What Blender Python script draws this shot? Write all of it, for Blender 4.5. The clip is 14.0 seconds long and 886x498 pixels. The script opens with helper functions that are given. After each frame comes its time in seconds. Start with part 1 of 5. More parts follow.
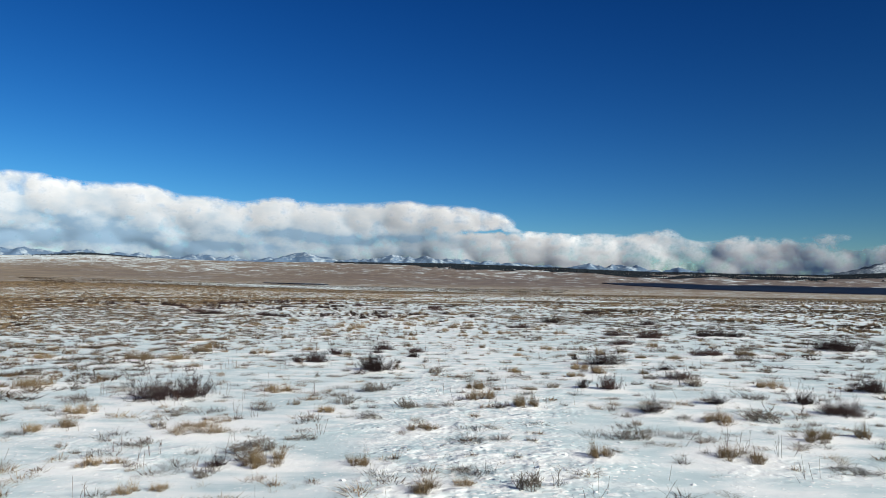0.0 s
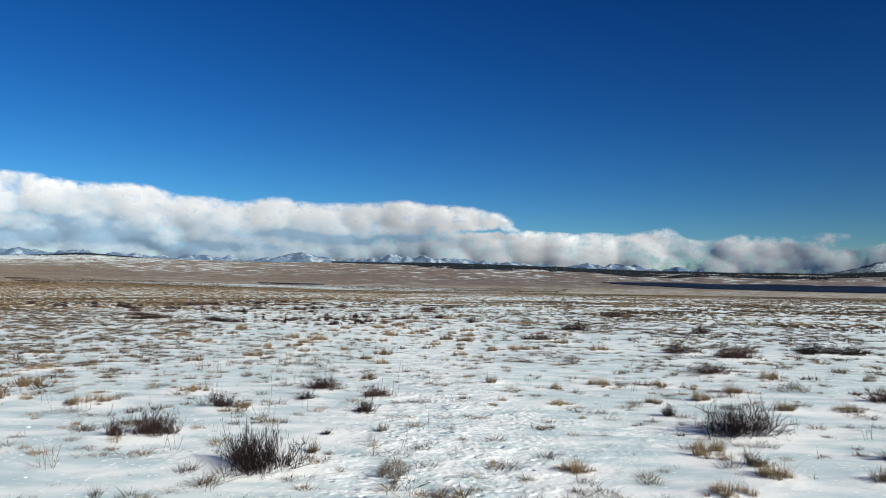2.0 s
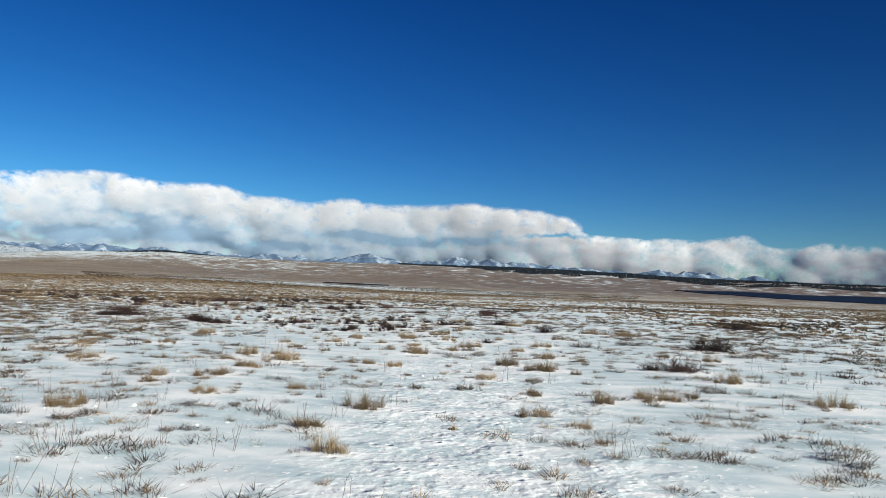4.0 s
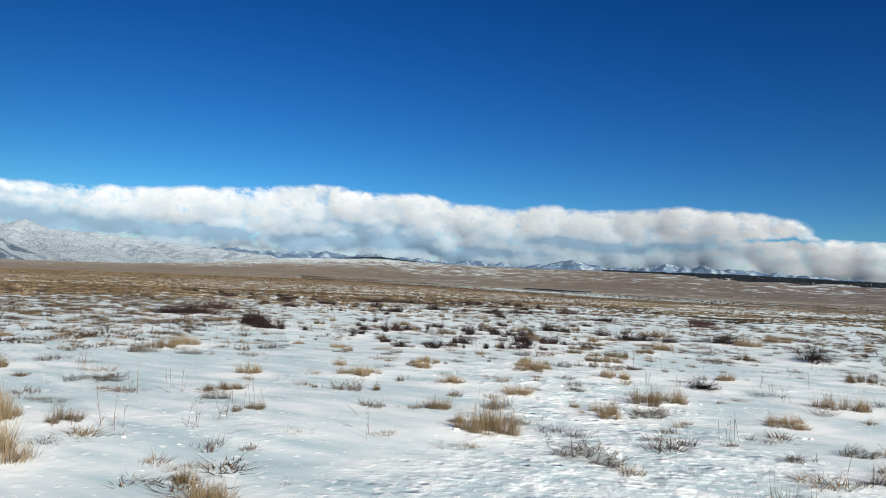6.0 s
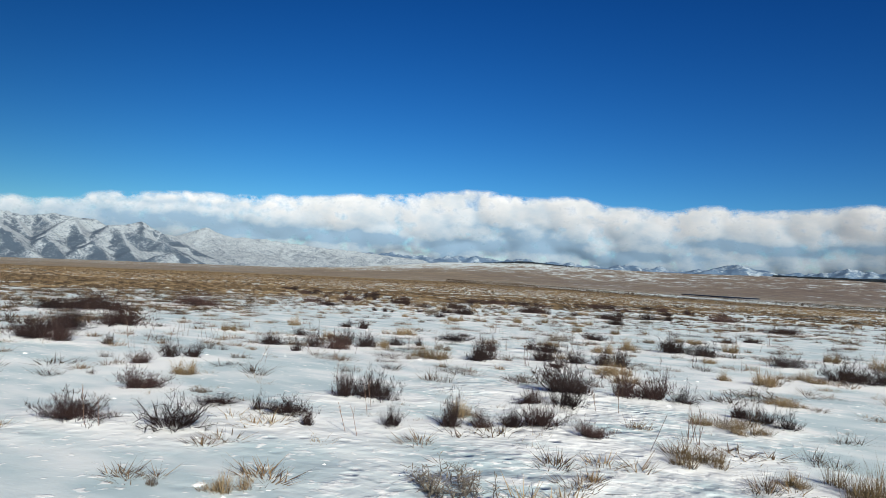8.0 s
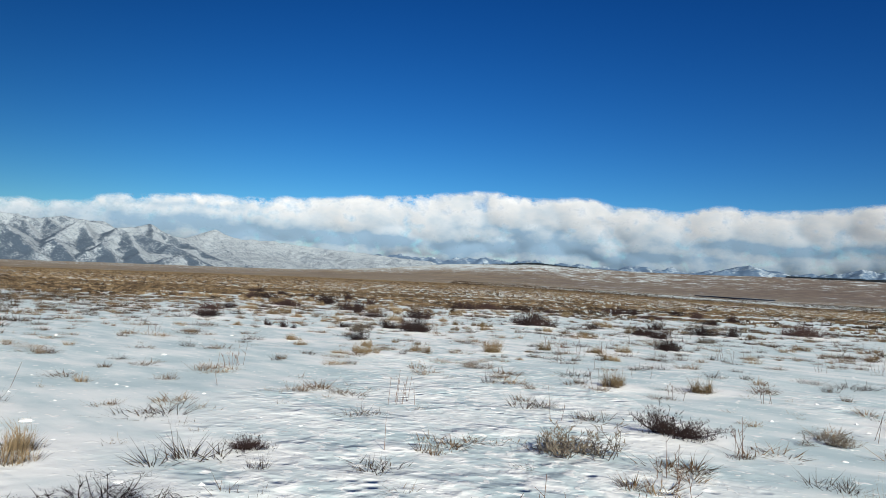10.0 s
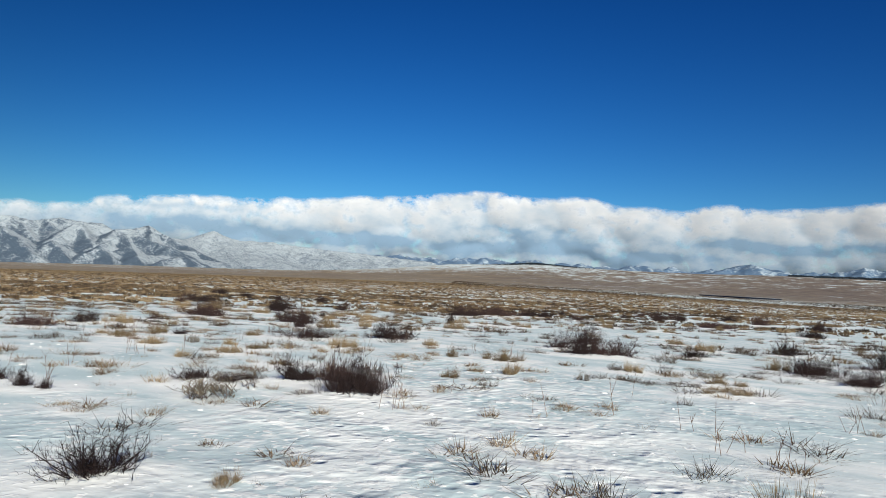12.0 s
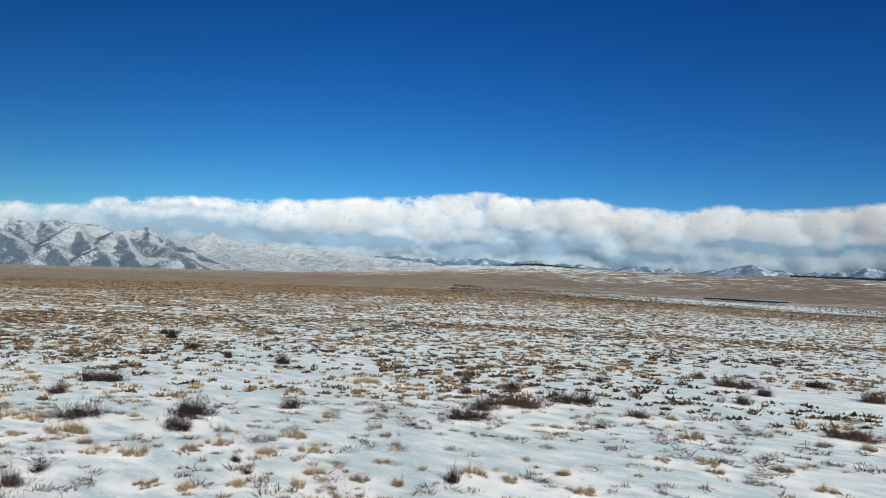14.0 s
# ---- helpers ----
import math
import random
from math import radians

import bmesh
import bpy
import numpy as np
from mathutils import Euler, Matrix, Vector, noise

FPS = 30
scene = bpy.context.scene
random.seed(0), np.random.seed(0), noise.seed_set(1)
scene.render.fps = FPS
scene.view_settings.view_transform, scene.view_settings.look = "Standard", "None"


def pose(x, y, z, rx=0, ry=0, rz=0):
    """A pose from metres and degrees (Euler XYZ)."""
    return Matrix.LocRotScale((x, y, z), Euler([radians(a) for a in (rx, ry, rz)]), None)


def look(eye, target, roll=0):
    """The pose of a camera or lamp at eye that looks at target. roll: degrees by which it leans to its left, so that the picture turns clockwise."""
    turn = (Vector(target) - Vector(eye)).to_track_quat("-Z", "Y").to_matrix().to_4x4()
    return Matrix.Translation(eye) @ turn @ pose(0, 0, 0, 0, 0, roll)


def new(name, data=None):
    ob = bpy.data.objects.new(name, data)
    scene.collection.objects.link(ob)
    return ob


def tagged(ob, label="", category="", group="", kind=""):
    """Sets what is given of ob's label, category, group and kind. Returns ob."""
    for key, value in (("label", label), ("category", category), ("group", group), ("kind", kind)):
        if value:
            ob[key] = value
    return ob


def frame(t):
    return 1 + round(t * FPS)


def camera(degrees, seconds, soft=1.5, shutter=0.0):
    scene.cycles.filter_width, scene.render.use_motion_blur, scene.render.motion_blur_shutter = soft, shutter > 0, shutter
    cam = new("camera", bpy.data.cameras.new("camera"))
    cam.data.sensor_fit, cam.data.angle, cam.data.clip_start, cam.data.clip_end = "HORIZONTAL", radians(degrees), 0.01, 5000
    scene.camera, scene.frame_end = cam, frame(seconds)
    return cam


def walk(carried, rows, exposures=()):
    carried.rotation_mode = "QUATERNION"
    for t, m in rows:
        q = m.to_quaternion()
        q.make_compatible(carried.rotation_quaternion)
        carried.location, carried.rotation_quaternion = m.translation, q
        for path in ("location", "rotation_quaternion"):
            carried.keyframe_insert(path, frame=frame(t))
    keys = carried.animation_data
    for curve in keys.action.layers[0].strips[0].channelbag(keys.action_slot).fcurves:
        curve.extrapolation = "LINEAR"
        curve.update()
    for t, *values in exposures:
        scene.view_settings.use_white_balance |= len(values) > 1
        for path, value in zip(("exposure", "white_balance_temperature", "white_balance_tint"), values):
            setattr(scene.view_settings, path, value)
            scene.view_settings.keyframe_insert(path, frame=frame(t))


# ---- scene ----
cam = camera(65.6, 14.0, soft=0.8)
PATH = [
    (0, pose(0.00, 0.00, 4.50, 93.35, -0.49, -0.03)),
    (0.5, pose(0.22, 5.10, 4.61, 93.34, -0.45, -0.07)),
    (1, pose(0.42, 10.45, 4.53, 93.35, -0.45, -0.12)),
    (1.5, pose(0.68, 15.88, 4.43, 93.36, -0.43, -0.11)),
    (2, pose(0.73, 21.12, 4.33, 93.33, -0.37, -0.16)),
    (2.5, pose(0.88, 26.88, 4.19, 93.35, -0.51, 0.06)),
    (3, pose(1.00, 33.13, 3.99, 93.39, -0.85, 0.94)),
    (3.5, pose(1.08, 39.66, 3.76, 93.46, -1.29, 2.64)),
    (4, pose(1.11, 46.25, 3.52, 93.53, -1.73, 5.30)),
    (4.5, pose(1.09, 52.70, 3.30, 93.60, -2.05, 9.11)),
    (5, pose(1.03, 59.01, 3.09, 93.62, -2.27, 13.53)),
    (5.5, pose(0.83, 65.28, 2.95, 93.54, -2.43, 17.69)),
    (6, pose(0.43, 71.61, 2.73, 93.48, -2.52, 22.15)),
    (6.5, pose(-0.26, 77.80, 2.51, 93.42, -2.65, 26.20)),
    (7, pose(-1.17, 83.99, 2.26, 93.34, -2.75, 30.06)),
    (7.5, pose(-2.33, 90.02, 2.12, 93.33, -2.96, 32.81)),
    (8, pose(-3.82, 95.46, 2.08, 93.29, -3.02, 34.68)),
    (8.5, pose(-5.90, 100.86, 2.14, 93.25, -3.09, 35.44)),
    (9, pose(-8.23, 105.76, 2.22, 93.35, -3.01, 35.41)),
    (9.5, pose(-10.62, 110.57, 2.21, 93.36, -2.99, 35.43)),
    (10, pose(-13.13, 115.16, 2.18, 93.40, -2.92, 35.46)),
    (10.5, pose(-15.75, 119.55, 2.15, 93.45, -2.85, 35.51)),
    (11, pose(-18.49, 123.74, 2.12, 93.49, -2.79, 35.54)),
    (11.5, pose(-21.35, 127.71, 2.11, 93.50, -2.77, 35.46)),
    (12, pose(-24.26, 131.59, 2.20, 93.44, -2.64, 35.47)),
    (12.25, pose(-25.76, 133.57, 2.68, 93.44, -2.62, 35.47)),
    (12.5, pose(-27.18, 135.51, 3.18, 93.44, -2.63, 35.47)),
    (12.75, pose(-28.66, 137.47, 3.77, 93.44, -2.67, 35.47)),
    (13, pose(-30.23, 139.58, 4.59, 93.47, -2.70, 35.47)),
    (13.5, pose(-33.25, 143.72, 5.88, 93.51, -2.69, 35.47)),
    (14, pose(-35.64, 147.40, 7.37, 93.46, -2.50, 35.48)),
]
walk(cam, PATH, [(0.0, 0.02, 6550, 5), (6.0, 0.0, 6550, 5), (9.0, -0.10, 6550, 5), (14.0, -0.09, 6550, 5)])

# ---- light: low winter sun from behind and to the right, clear dark-blue sky ----
SUN_AZIMUTH, SUN_HEIGHT = 124.0, 27.0      # degrees clockwise from +y, degrees above the plain

world = bpy.data.worlds.new("winter_sky")
scene.world = world
world.use_nodes = True
wn, wl = world.node_tree.nodes, world.node_tree.links
sky = wn.new("ShaderNodeTexSky")
sky.sky_type = 'NISHITA'
sky.sun_disc = False
sky.sun_elevation = radians(SUN_HEIGHT)
sky.sun_rotation = radians(SUN_AZIMUTH)
sky.altitude, sky.air_density, sky.dust_density, sky.ozone_density = 700, 1.0, 0.0, 6.0
deepen = wn.new("ShaderNodeHueSaturation")
deepen.inputs["Hue"].default_value = 0.501
deepen.inputs["Saturation"].default_value = 1.10
steep = wn.new("ShaderNodeGamma")
steep.inputs[1].default_value = 1.42
wl.new(sky.outputs[0], steep.inputs[0])
wl.new(steep.outputs[0], deepen.inputs["Color"])
# thin dry air: red and green fall off faster towards the zenith than blue
split, join = wn.new("ShaderNodeSeparateColor"), wn.new("ShaderNodeCombineColor")
wl.new(deepen.outputs[0], split.inputs[0])
for k, (power, gain) in enumerate(((1.12, 11.6), (1.14, 11.3), (0.97, 9.1))):
    scaled, raised, gained = (wn.new("ShaderNodeMath") for _ in range(3))
    scaled.operation, raised.operation, gained.operation = 'MULTIPLY', 'POWER', 'MULTIPLY'
    scaled.inputs[1].default_value, raised.inputs[1].default_value, gained.inputs[1].default_value = 0.0433, power, gain
    wl.new(split.outputs[k], scaled.inputs[0])
    wl.new(scaled.outputs[0], raised.inputs[0])
    wl.new(raised.outputs[0], gained.inputs[0])
    wl.new(gained.outputs[0], join.inputs[k])
# the dome is dimmed to both sides to fit the view's dark edges, lightest over the plain's middle
sky_way = wn.new("ShaderNodeTexCoord")
towards = wn.new("ShaderNodeVectorMath")
towards.operation = 'DOT_PRODUCT'
wl.new(sky_way.outputs["Generated"], towards.inputs[0])
towards.inputs[1].default_value = (-math.sin(radians(16)), math.cos(radians(16)), 0.0)
deep = wn.new("ShaderNodeMapRange")
deep.interpolation_type = 'SMOOTHSTEP'
for k, v in enumerate((0.50, 0.98, 0.66, 1.0)):
    deep.inputs[k + 1].default_value = v
wl.new(towards.outputs["Value"], deep.inputs[0])
dome = wn.new("ShaderNodeVectorMath")
dome.operation = 'SCALE'
wl.new(join.outputs[0], dome.inputs[0])
wl.new(deep.outputs[0], dome.inputs["Scale"])
wl.new(dome.outputs[0], wn["Background"].inputs[0])
wn["Background"].inputs[1].default_value = 0.1

sun = new("sun", bpy.data.lights.new("sun", 'SUN'))
sun.data.energy = 5.9
sun.data.angle = radians(0.55)
sun.data.color = (1.0, 0.96, 0.87)
sa, sh = radians(SUN_AZIMUTH), radians(SUN_HEIGHT)
sun.matrix_world = look((math.sin(sa) * math.cos(sh) * 50, math.cos(sa) * math.cos(sh) * 50, math.sin(sh) * 50), (0, 0, 0))


# ---- materials ----
def material(name, rough=0.9, spec=0.2):
    m = bpy.data.materials.new(name)
    m.use_nodes = True
    b = m.node_tree.nodes["Principled BSDF"]
    b.inputs["Roughness"].default_value = rough
    b.inputs["Specular IOR Level"].default_value = spec
    return m, m.node_tree.nodes, m.node_tree.links, b


def ramp(nodes, stops, source=None, links=None, smooth='LINEAR'):
    r = nodes.new("ShaderNodeValToRGB")
    r.color_ramp.interpolation = smooth
    while len(r.color_ramp.elements) < len(stops):
        r.color_ramp.elements.new(0.5)
    for e, (at, c) in zip(r.color_ramp.elements, stops):
        e.position = at
        e.color = (*c, 1) if len(c) == 3 else c
    if source is not None:
        links.new(source, r.inputs[0])
    return r


def noise_tex(nodes, links, scale, detail=4, coords=None, rough=0.55):
    n = nodes.new("ShaderNodeTexNoise")
    n.inputs["Scale"].default_value = scale
    n.inputs["Detail"].default_value = detail
    n.inputs["Roughness"].default_value = rough
    if coords is not None:
        links.new(coords, n.inputs["Vector"])
    return n


def calc(nodes, links, op, a, b=None, clamp=False):
    n = nodes.new("ShaderNodeMath")
    n.operation, n.use_clamp = op, clamp
    for k, v in enumerate((a, b)):
        if v is None:
            continue
        if isinstance(v, (int, float)):
            n.inputs[k].default_value = v
        else:
            links.new(v, n.inputs[k])
    return n.outputs[0]


def blend(nodes, links, fac, a, b):
    n = nodes.new("ShaderNodeMix")
    n.data_type = 'RGBA'
    links.new(fac, n.inputs[0])
    for k, v in ((6, a), (7, b)):
        if isinstance(v, tuple):
            n.inputs[k].default_value = (*v, 1)
        else:
            links.new(v, n.inputs[k])
    return n.outputs[2]


def stretched(nodes, links, coords, sx, sy, sz, turn=0.0):
    m = nodes.new("ShaderNodeMapping")
    m.inputs["Scale"].default_value = (sx, sy, sz)
    m.inputs["Rotation"].default_value = (0, 0, radians(turn))
    links.new(coords, m.inputs["Vector"])
    return m.outputs[0]


def attribute(nodes, name):
    a = nodes.new("ShaderNodeAttribute")
    a.attribute_name = name
    return a.outputs["Fac"]


def make_ground_material():
    m, n, l, b = material("snowy_steppe", 0.75, 0.25)
    pos = n.new("ShaderNodeNewGeometry").outputs["Position"]
    cover = attribute(n, "plant_cover")
    # icy blue-grey crust, and whiter powder in drifts, round plants and where the crust is broken
    powder = attribute(n, "powder")
    big = noise_tex(n, l, 0.16, 5, pos)
    streak = noise_tex(n, l, 0.8, 4, stretched(n, l, pos, 0.6, 1.4, 1.0, 25), 0.5)
    crust_tone = ramp(n, [(0.30, (0.51, 0.62, 0.655)), (0.50, (0.61, 0.705, 0.735)), (0.72, (0.75, 0.805, 0.82))], streak.outputs[0], l)
    white = calc(n, l, 'ADD', calc(n, l, 'MULTIPLY', streak.outputs[0], 0.6), calc(n, l, 'MULTIPLY', big.outputs[0], 0.6))
    white = calc(n, l, 'ADD', white, calc(n, l, 'MULTIPLY', powder, 0.42))
    snow = blend(n, l, ramp(n, [(0.56, (0, 0, 0)), (0.80, (1, 1, 1))], white, l).outputs[0], crust_tone.outputs[0], (0.92, 0.925, 0.925))
    trail = ramp(n, [(0.48, (0, 0, 0)), (0.62, (1, 1, 1))], noise_tex(n, l, 0.13, 3, pos).outputs[0], l)
    broken_way = calc(n, l, 'MAXIMUM', calc(n, l, 'MULTIPLY', trail.outputs[0], 0.6), attribute(n, "trodden"))
    chips = noise_tex(n, l, 5.5, 3, pos, 0.5)
    chip = ramp(n, [(0.55, (0, 0, 0)), (0.62, (1, 1, 1))], calc(n, l, 'ADD', chips.outputs[0], calc(n, l, 'MULTIPLY', calc(n, l, 'SUBTRACT', broken_way, 1.0), 0.075)), l)
    broken = noise_tex(n, l, 1.7, 4, pos, 0.55)
    blotch = ramp(n, [(0.50, (0, 0, 0)), (0.63, (1, 1, 1))], calc(n, l, 'ADD', broken.outputs[0], calc(n, l, 'MULTIPLY', calc(n, l, 'SUBTRACT', broken_way, 1.0), 0.16)), l)
    snow = blend(n, l, blotch.outputs[0], snow, (0.94, 0.945, 0.945))
    snow2 = blend(n, l, chip.outputs[0], snow, (0.96, 0.955, 0.95))
    # dry grass and bare soil of the far plain
    soil_mix = noise_tex(n, l, 0.03, 6, pos, 0.65)
    soil_fine = noise_tex(n, l, 0.6, 4, pos, 0.7)
    soil_a = ramp(n, [(0.34, (0.17, 0.132, 0.092)), (0.48, (0.29, 0.228, 0.155)), (0.62, (0.41, 0.33, 0.225))], soil_mix.outputs[0], l)
    soil_b = ramp(n, [(0.3, (0.09, 0.07, 0.052)), (0.6, (0.33, 0.255, 0.165))], soil_fine.outputs[0], l)
    half = n.new("ShaderNodeValue")
    half.outputs[0].default_value = 0.35
    soil = blend(n, l, half.outputs[0], soil_a.outputs[0], soil_b.outputs[0])
    bands = ramp(n, [(0.44, (0, 0, 0)), (0.56, (0.75, 0.75, 0.75))], noise_tex(n, l, 0.0045, 6, pos, 0.62).outputs[0], l)
    soil = blend(n, l, bands.outputs[0], soil, (0.21, 0.158, 0.116))
    soil = blend(n, l, attribute(n, "sage_hills"), soil, ramp(n, [(0.36, (0.10, 0.078, 0.070)), (0.60, (0.22, 0.172, 0.140))], soil_mix.outputs[0], l).outputs[0])
    patch = noise_tex(n, l, 0.09, 7, pos, 0.72)
    patch_far = noise_tex(n, l, 0.014, 8, pos, 0.75)
    both = calc(n, l, 'ADD', calc(n, l, 'MULTIPLY', patch.outputs[0], 0.66), calc(n, l, 'MULTIPLY', patch_far.outputs[0], 0.34))
    hills = attribute(n, "sage_hills")
    both = calc(n, l, 'ADD', calc(n, l, 'MULTIPLY', both, calc(n, l, 'SUBTRACT', 1.0, hills)), calc(n, l, 'MULTIPLY', patch_far.outputs[0], hills))
    # cover 0 is clean snow, cover 1 is bare ground
    edge = calc(n, l, 'SUBTRACT', calc(n, l, 'ADD', calc(n, l, 'MULTIPLY', cover, 0.62), 0.19), both)
    fac = calc(n, l, 'MULTIPLY_ADD', edge, 14.0, True)
    fac.node.inputs[2].default_value = 0.5
    l.new(blend(n, l, fac, snow2, soil), b.inputs["Base Color"])
    # relief: drifts, broken crust, hoof-trodden pits, grain
    near = calc(n, l, 'SUBTRACT', 1.0, cover, True)
    drift = noise_tex(n, l, 1.0, 2, stretched(n, l, pos, 0.5, 0.9, 1.0, 25), 0.4)
    crust = noise_tex(n, l, 3.0, 3, pos, 0.5)
    lumps = noise_tex(n, l, 4.2, 2, pos, 0.45)
    heaped = calc(n, l, 'MULTIPLY', lumps.outputs[0], calc(n, l, 'MAXIMUM', powder, broken_way))
    trod = n.new("ShaderNodeTexVoronoi")
    trod.inputs["Scale"].default_value = 2.8
    l.new(pos, trod.inputs["Vector"])
    pits = ramp(n, [(0.05, (0, 0, 0)), (0.34, (1, 1, 1))], trod.outputs["Distance"], l, 'EASE')
    rare = ramp(n, [(0.47, (0, 0, 0)), (0.60, (1, 1, 1))], noise_tex(n, l, 0.7, 3, pos).outputs[0], l)
    pitted = calc(n, l, 'MULTIPLY', pits.outputs[0], calc(n, l, 'MULTIPLY', broken_way, rare.outputs[0]))
    grain = noise_tex(n, l, 24.0, 3, pos)
    h = calc(n, l, 'ADD', calc(n, l, 'MULTIPLY', drift.outputs[0], 0.030), calc(n, l, 'MULTIPLY', crust.outputs[0], 0.010))
    h = calc(n, l, 'ADD', h, calc(n, l, 'MULTIPLY', heaped, 0.055))
    h = calc(n, l, 'ADD', h, calc(n, l, 'MULTIPLY', pitted, 0.06))
    h = calc(n, l, 'ADD', h, calc(n, l, 'MULTIPLY', chip.outputs[0], 0.006))
    h = calc(n, l, 'ADD', h, calc(n, l, 'MULTIPLY', blotch.outputs[0], 0.014))
    h = calc(n, l, 'ADD', h, calc(n, l, 'MULTIPLY', grain.outputs[0], 0.003))
    bump = n.new("ShaderNodeBump")
    bump.inputs["Distance"].default_value = 1.0
    l.new(calc(n, l, 'MULTIPLY', near, 0.9), bump.inputs["Strength"])
    l.new(h, bump.inputs["Height"])
    l.new(bump.outputs[0], b.inputs["Normal"])
    return m


def make_plant_material(name, stops, by="tint"):
    m, n, l, b = material(name, 0.85, 0.15)
    share = 0.24 if by == "tint" else 0.42
    if by == "tint":
        src = attribute(n, "tint")
    else:
        src = n.new("ShaderNodeObjectInfo").outputs["Random"]
    island = n.new("ShaderNodeNewGeometry").outputs["Random Per Island"]
    mixed = calc(n, l, 'ADD', calc(n, l, 'MULTIPLY', src, 1.0 - share), calc(n, l, 'MULTIPLY', island, share))
    base = ramp(n, stops, mixed, l)
    pos = n.new("ShaderNodeTexCoord").outputs["Object"]
    fleck = noise_tex(n, l, 30, 3, pos)
    tone = n.new("ShaderNodeHueSaturation")
    l.new(base.outputs[0], tone.inputs["Color"])
    l.new(calc(n, l, 'ADD', calc(n, l, 'MULTIPLY', fleck.outputs[0], 0.7), 0.65), tone.inputs["Value"])
    l.new(tone.outputs[0], b.inputs["Base Color"])
    return m


def make_mountain_material(name, white, rock, trees, snow_line, tree_scale, wood_line, dense):
    m, n, l, b = material(name, 0.9, 0.1)
    pos = n.new("ShaderNodeNewGeometry").outputs["Position"]
    wooded = attribute(n, "wooded")
    bare = noise_tex(n, l, 0.012, 7, pos, 0.68)
    wood = noise_tex(n, l, tree_scale, 5, pos, 0.75)
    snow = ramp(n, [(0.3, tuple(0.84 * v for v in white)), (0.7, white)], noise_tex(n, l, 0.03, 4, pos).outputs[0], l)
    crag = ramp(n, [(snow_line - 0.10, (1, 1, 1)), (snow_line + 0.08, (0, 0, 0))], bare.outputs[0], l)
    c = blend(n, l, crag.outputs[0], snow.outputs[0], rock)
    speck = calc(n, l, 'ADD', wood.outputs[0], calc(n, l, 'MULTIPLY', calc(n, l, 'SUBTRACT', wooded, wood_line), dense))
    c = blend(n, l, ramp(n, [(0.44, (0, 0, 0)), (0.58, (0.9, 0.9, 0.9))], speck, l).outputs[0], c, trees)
    l.new(c, b.inputs["Base Color"])
    bump = n.new("ShaderNodeBump")
    bump.inputs["Distance"].default_value = 5.0
    bump.inputs["Strength"].default_value = 0.6
    l.new(noise_tex(n, l, 0.035, 6, pos, 0.65).outputs[0], bump.inputs["Height"])
    l.new(bump.outputs[0], b.inputs["Normal"])
    return m


def make_cloud_material():
    """White towers with blue-grey shade painted into the bases; frayed and thinning into the blue at the edges."""
    m, n, l, b = material("cloud", 1.0, 0.0)
    pos = n.new("ShaderNodeNewGeometry").outputs["Position"]
    depth, shade = attribute(n, "depth"), attribute(n, "shade")
    fine = noise_tex(n, l, 0.014, 7, stretched(n, l, pos, 1.0, 1.0, 1.25), 0.58)
    veil = noise_tex(n, l, 0.0036, 6, stretched(n, l, pos, 1.0, 1.0, 2.1), 0.60)
    fray = calc(n, l, 'ADD', calc(n, l, 'MULTIPLY', calc(n, l, 'SUBTRACT', fine.outputs[0], 0.5), 2.1), calc(n, l, 'MULTIPLY', calc(n, l, 'SUBTRACT', veil.outputs[0], 0.5), 1.3))
    a = calc(n, l, 'ADD', depth, calc(n, l, 'MULTIPLY', fray, calc(n, l, 'MULTIPLY', depth, 2.5, True)))
    alpha = ramp(n, [(0.04, (0, 0, 0)), (0.36, (0.45, 0.45, 0.45)), (0.90, (1, 1, 1))], a, l, 'LINEAR')
    shade_mix = calc(n, l, 'ADD', shade, calc(n, l, 'MULTIPLY', calc(n, l, 'SUBTRACT', veil.outputs[0], 0.5), 1.0))
    shade_mix = calc(n, l, 'ADD', shade_mix, calc(n, l, 'MULTIPLY', calc(n, l, 'SUBTRACT', fine.outputs[0], 0.5), 0.35))
    tone = ramp(n, [(0.0, (0.82, 0.815, 0.83)), (0.24, (0.58, 0.575, 0.60)), (0.45, (0.48, 0.49, 0.525)), (0.64, (0.395, 0.435, 0.495)), (0.83, (0.305, 0.37, 0.45)), (1.0, (0.20, 0.29, 0.40))], shade_mix, l)
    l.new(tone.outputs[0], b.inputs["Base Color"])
    mix = n.new("ShaderNodeMixShader")
    l.new(alpha.outputs[0], mix.inputs[0])
    l.new(n.new("ShaderNodeBsdfTransparent").outputs[0], mix.inputs[1])
    l.new(b.outputs[0], mix.inputs[2])
    l.new(mix.outputs[0], n["Material Output"].inputs["Surface"])
    return m


def make_water_material():
    m, n, l, b = material("dark_lake_water", 0.6, 0.12)
    pos = n.new("ShaderNodeNewGeometry").outputs["Position"]
    c = ramp(n, [(0.35, (0.004, 0.008, 0.020)), (0.7, (0.010, 0.018, 0.036))], noise_tex(n, l, 0.02, 3, pos).outputs[0], l)
    l.new(c.outputs[0], b.inputs["Base Color"])
    bump = n.new("ShaderNodeBump")
    bump.inputs["Strength"].default_value = 0.4
    l.new(noise_tex(n, l, 0.5, 3, pos).outputs[0], bump.inputs["Height"])
    l.new(bump.outputs[0], b.inputs["Normal"])
    return m


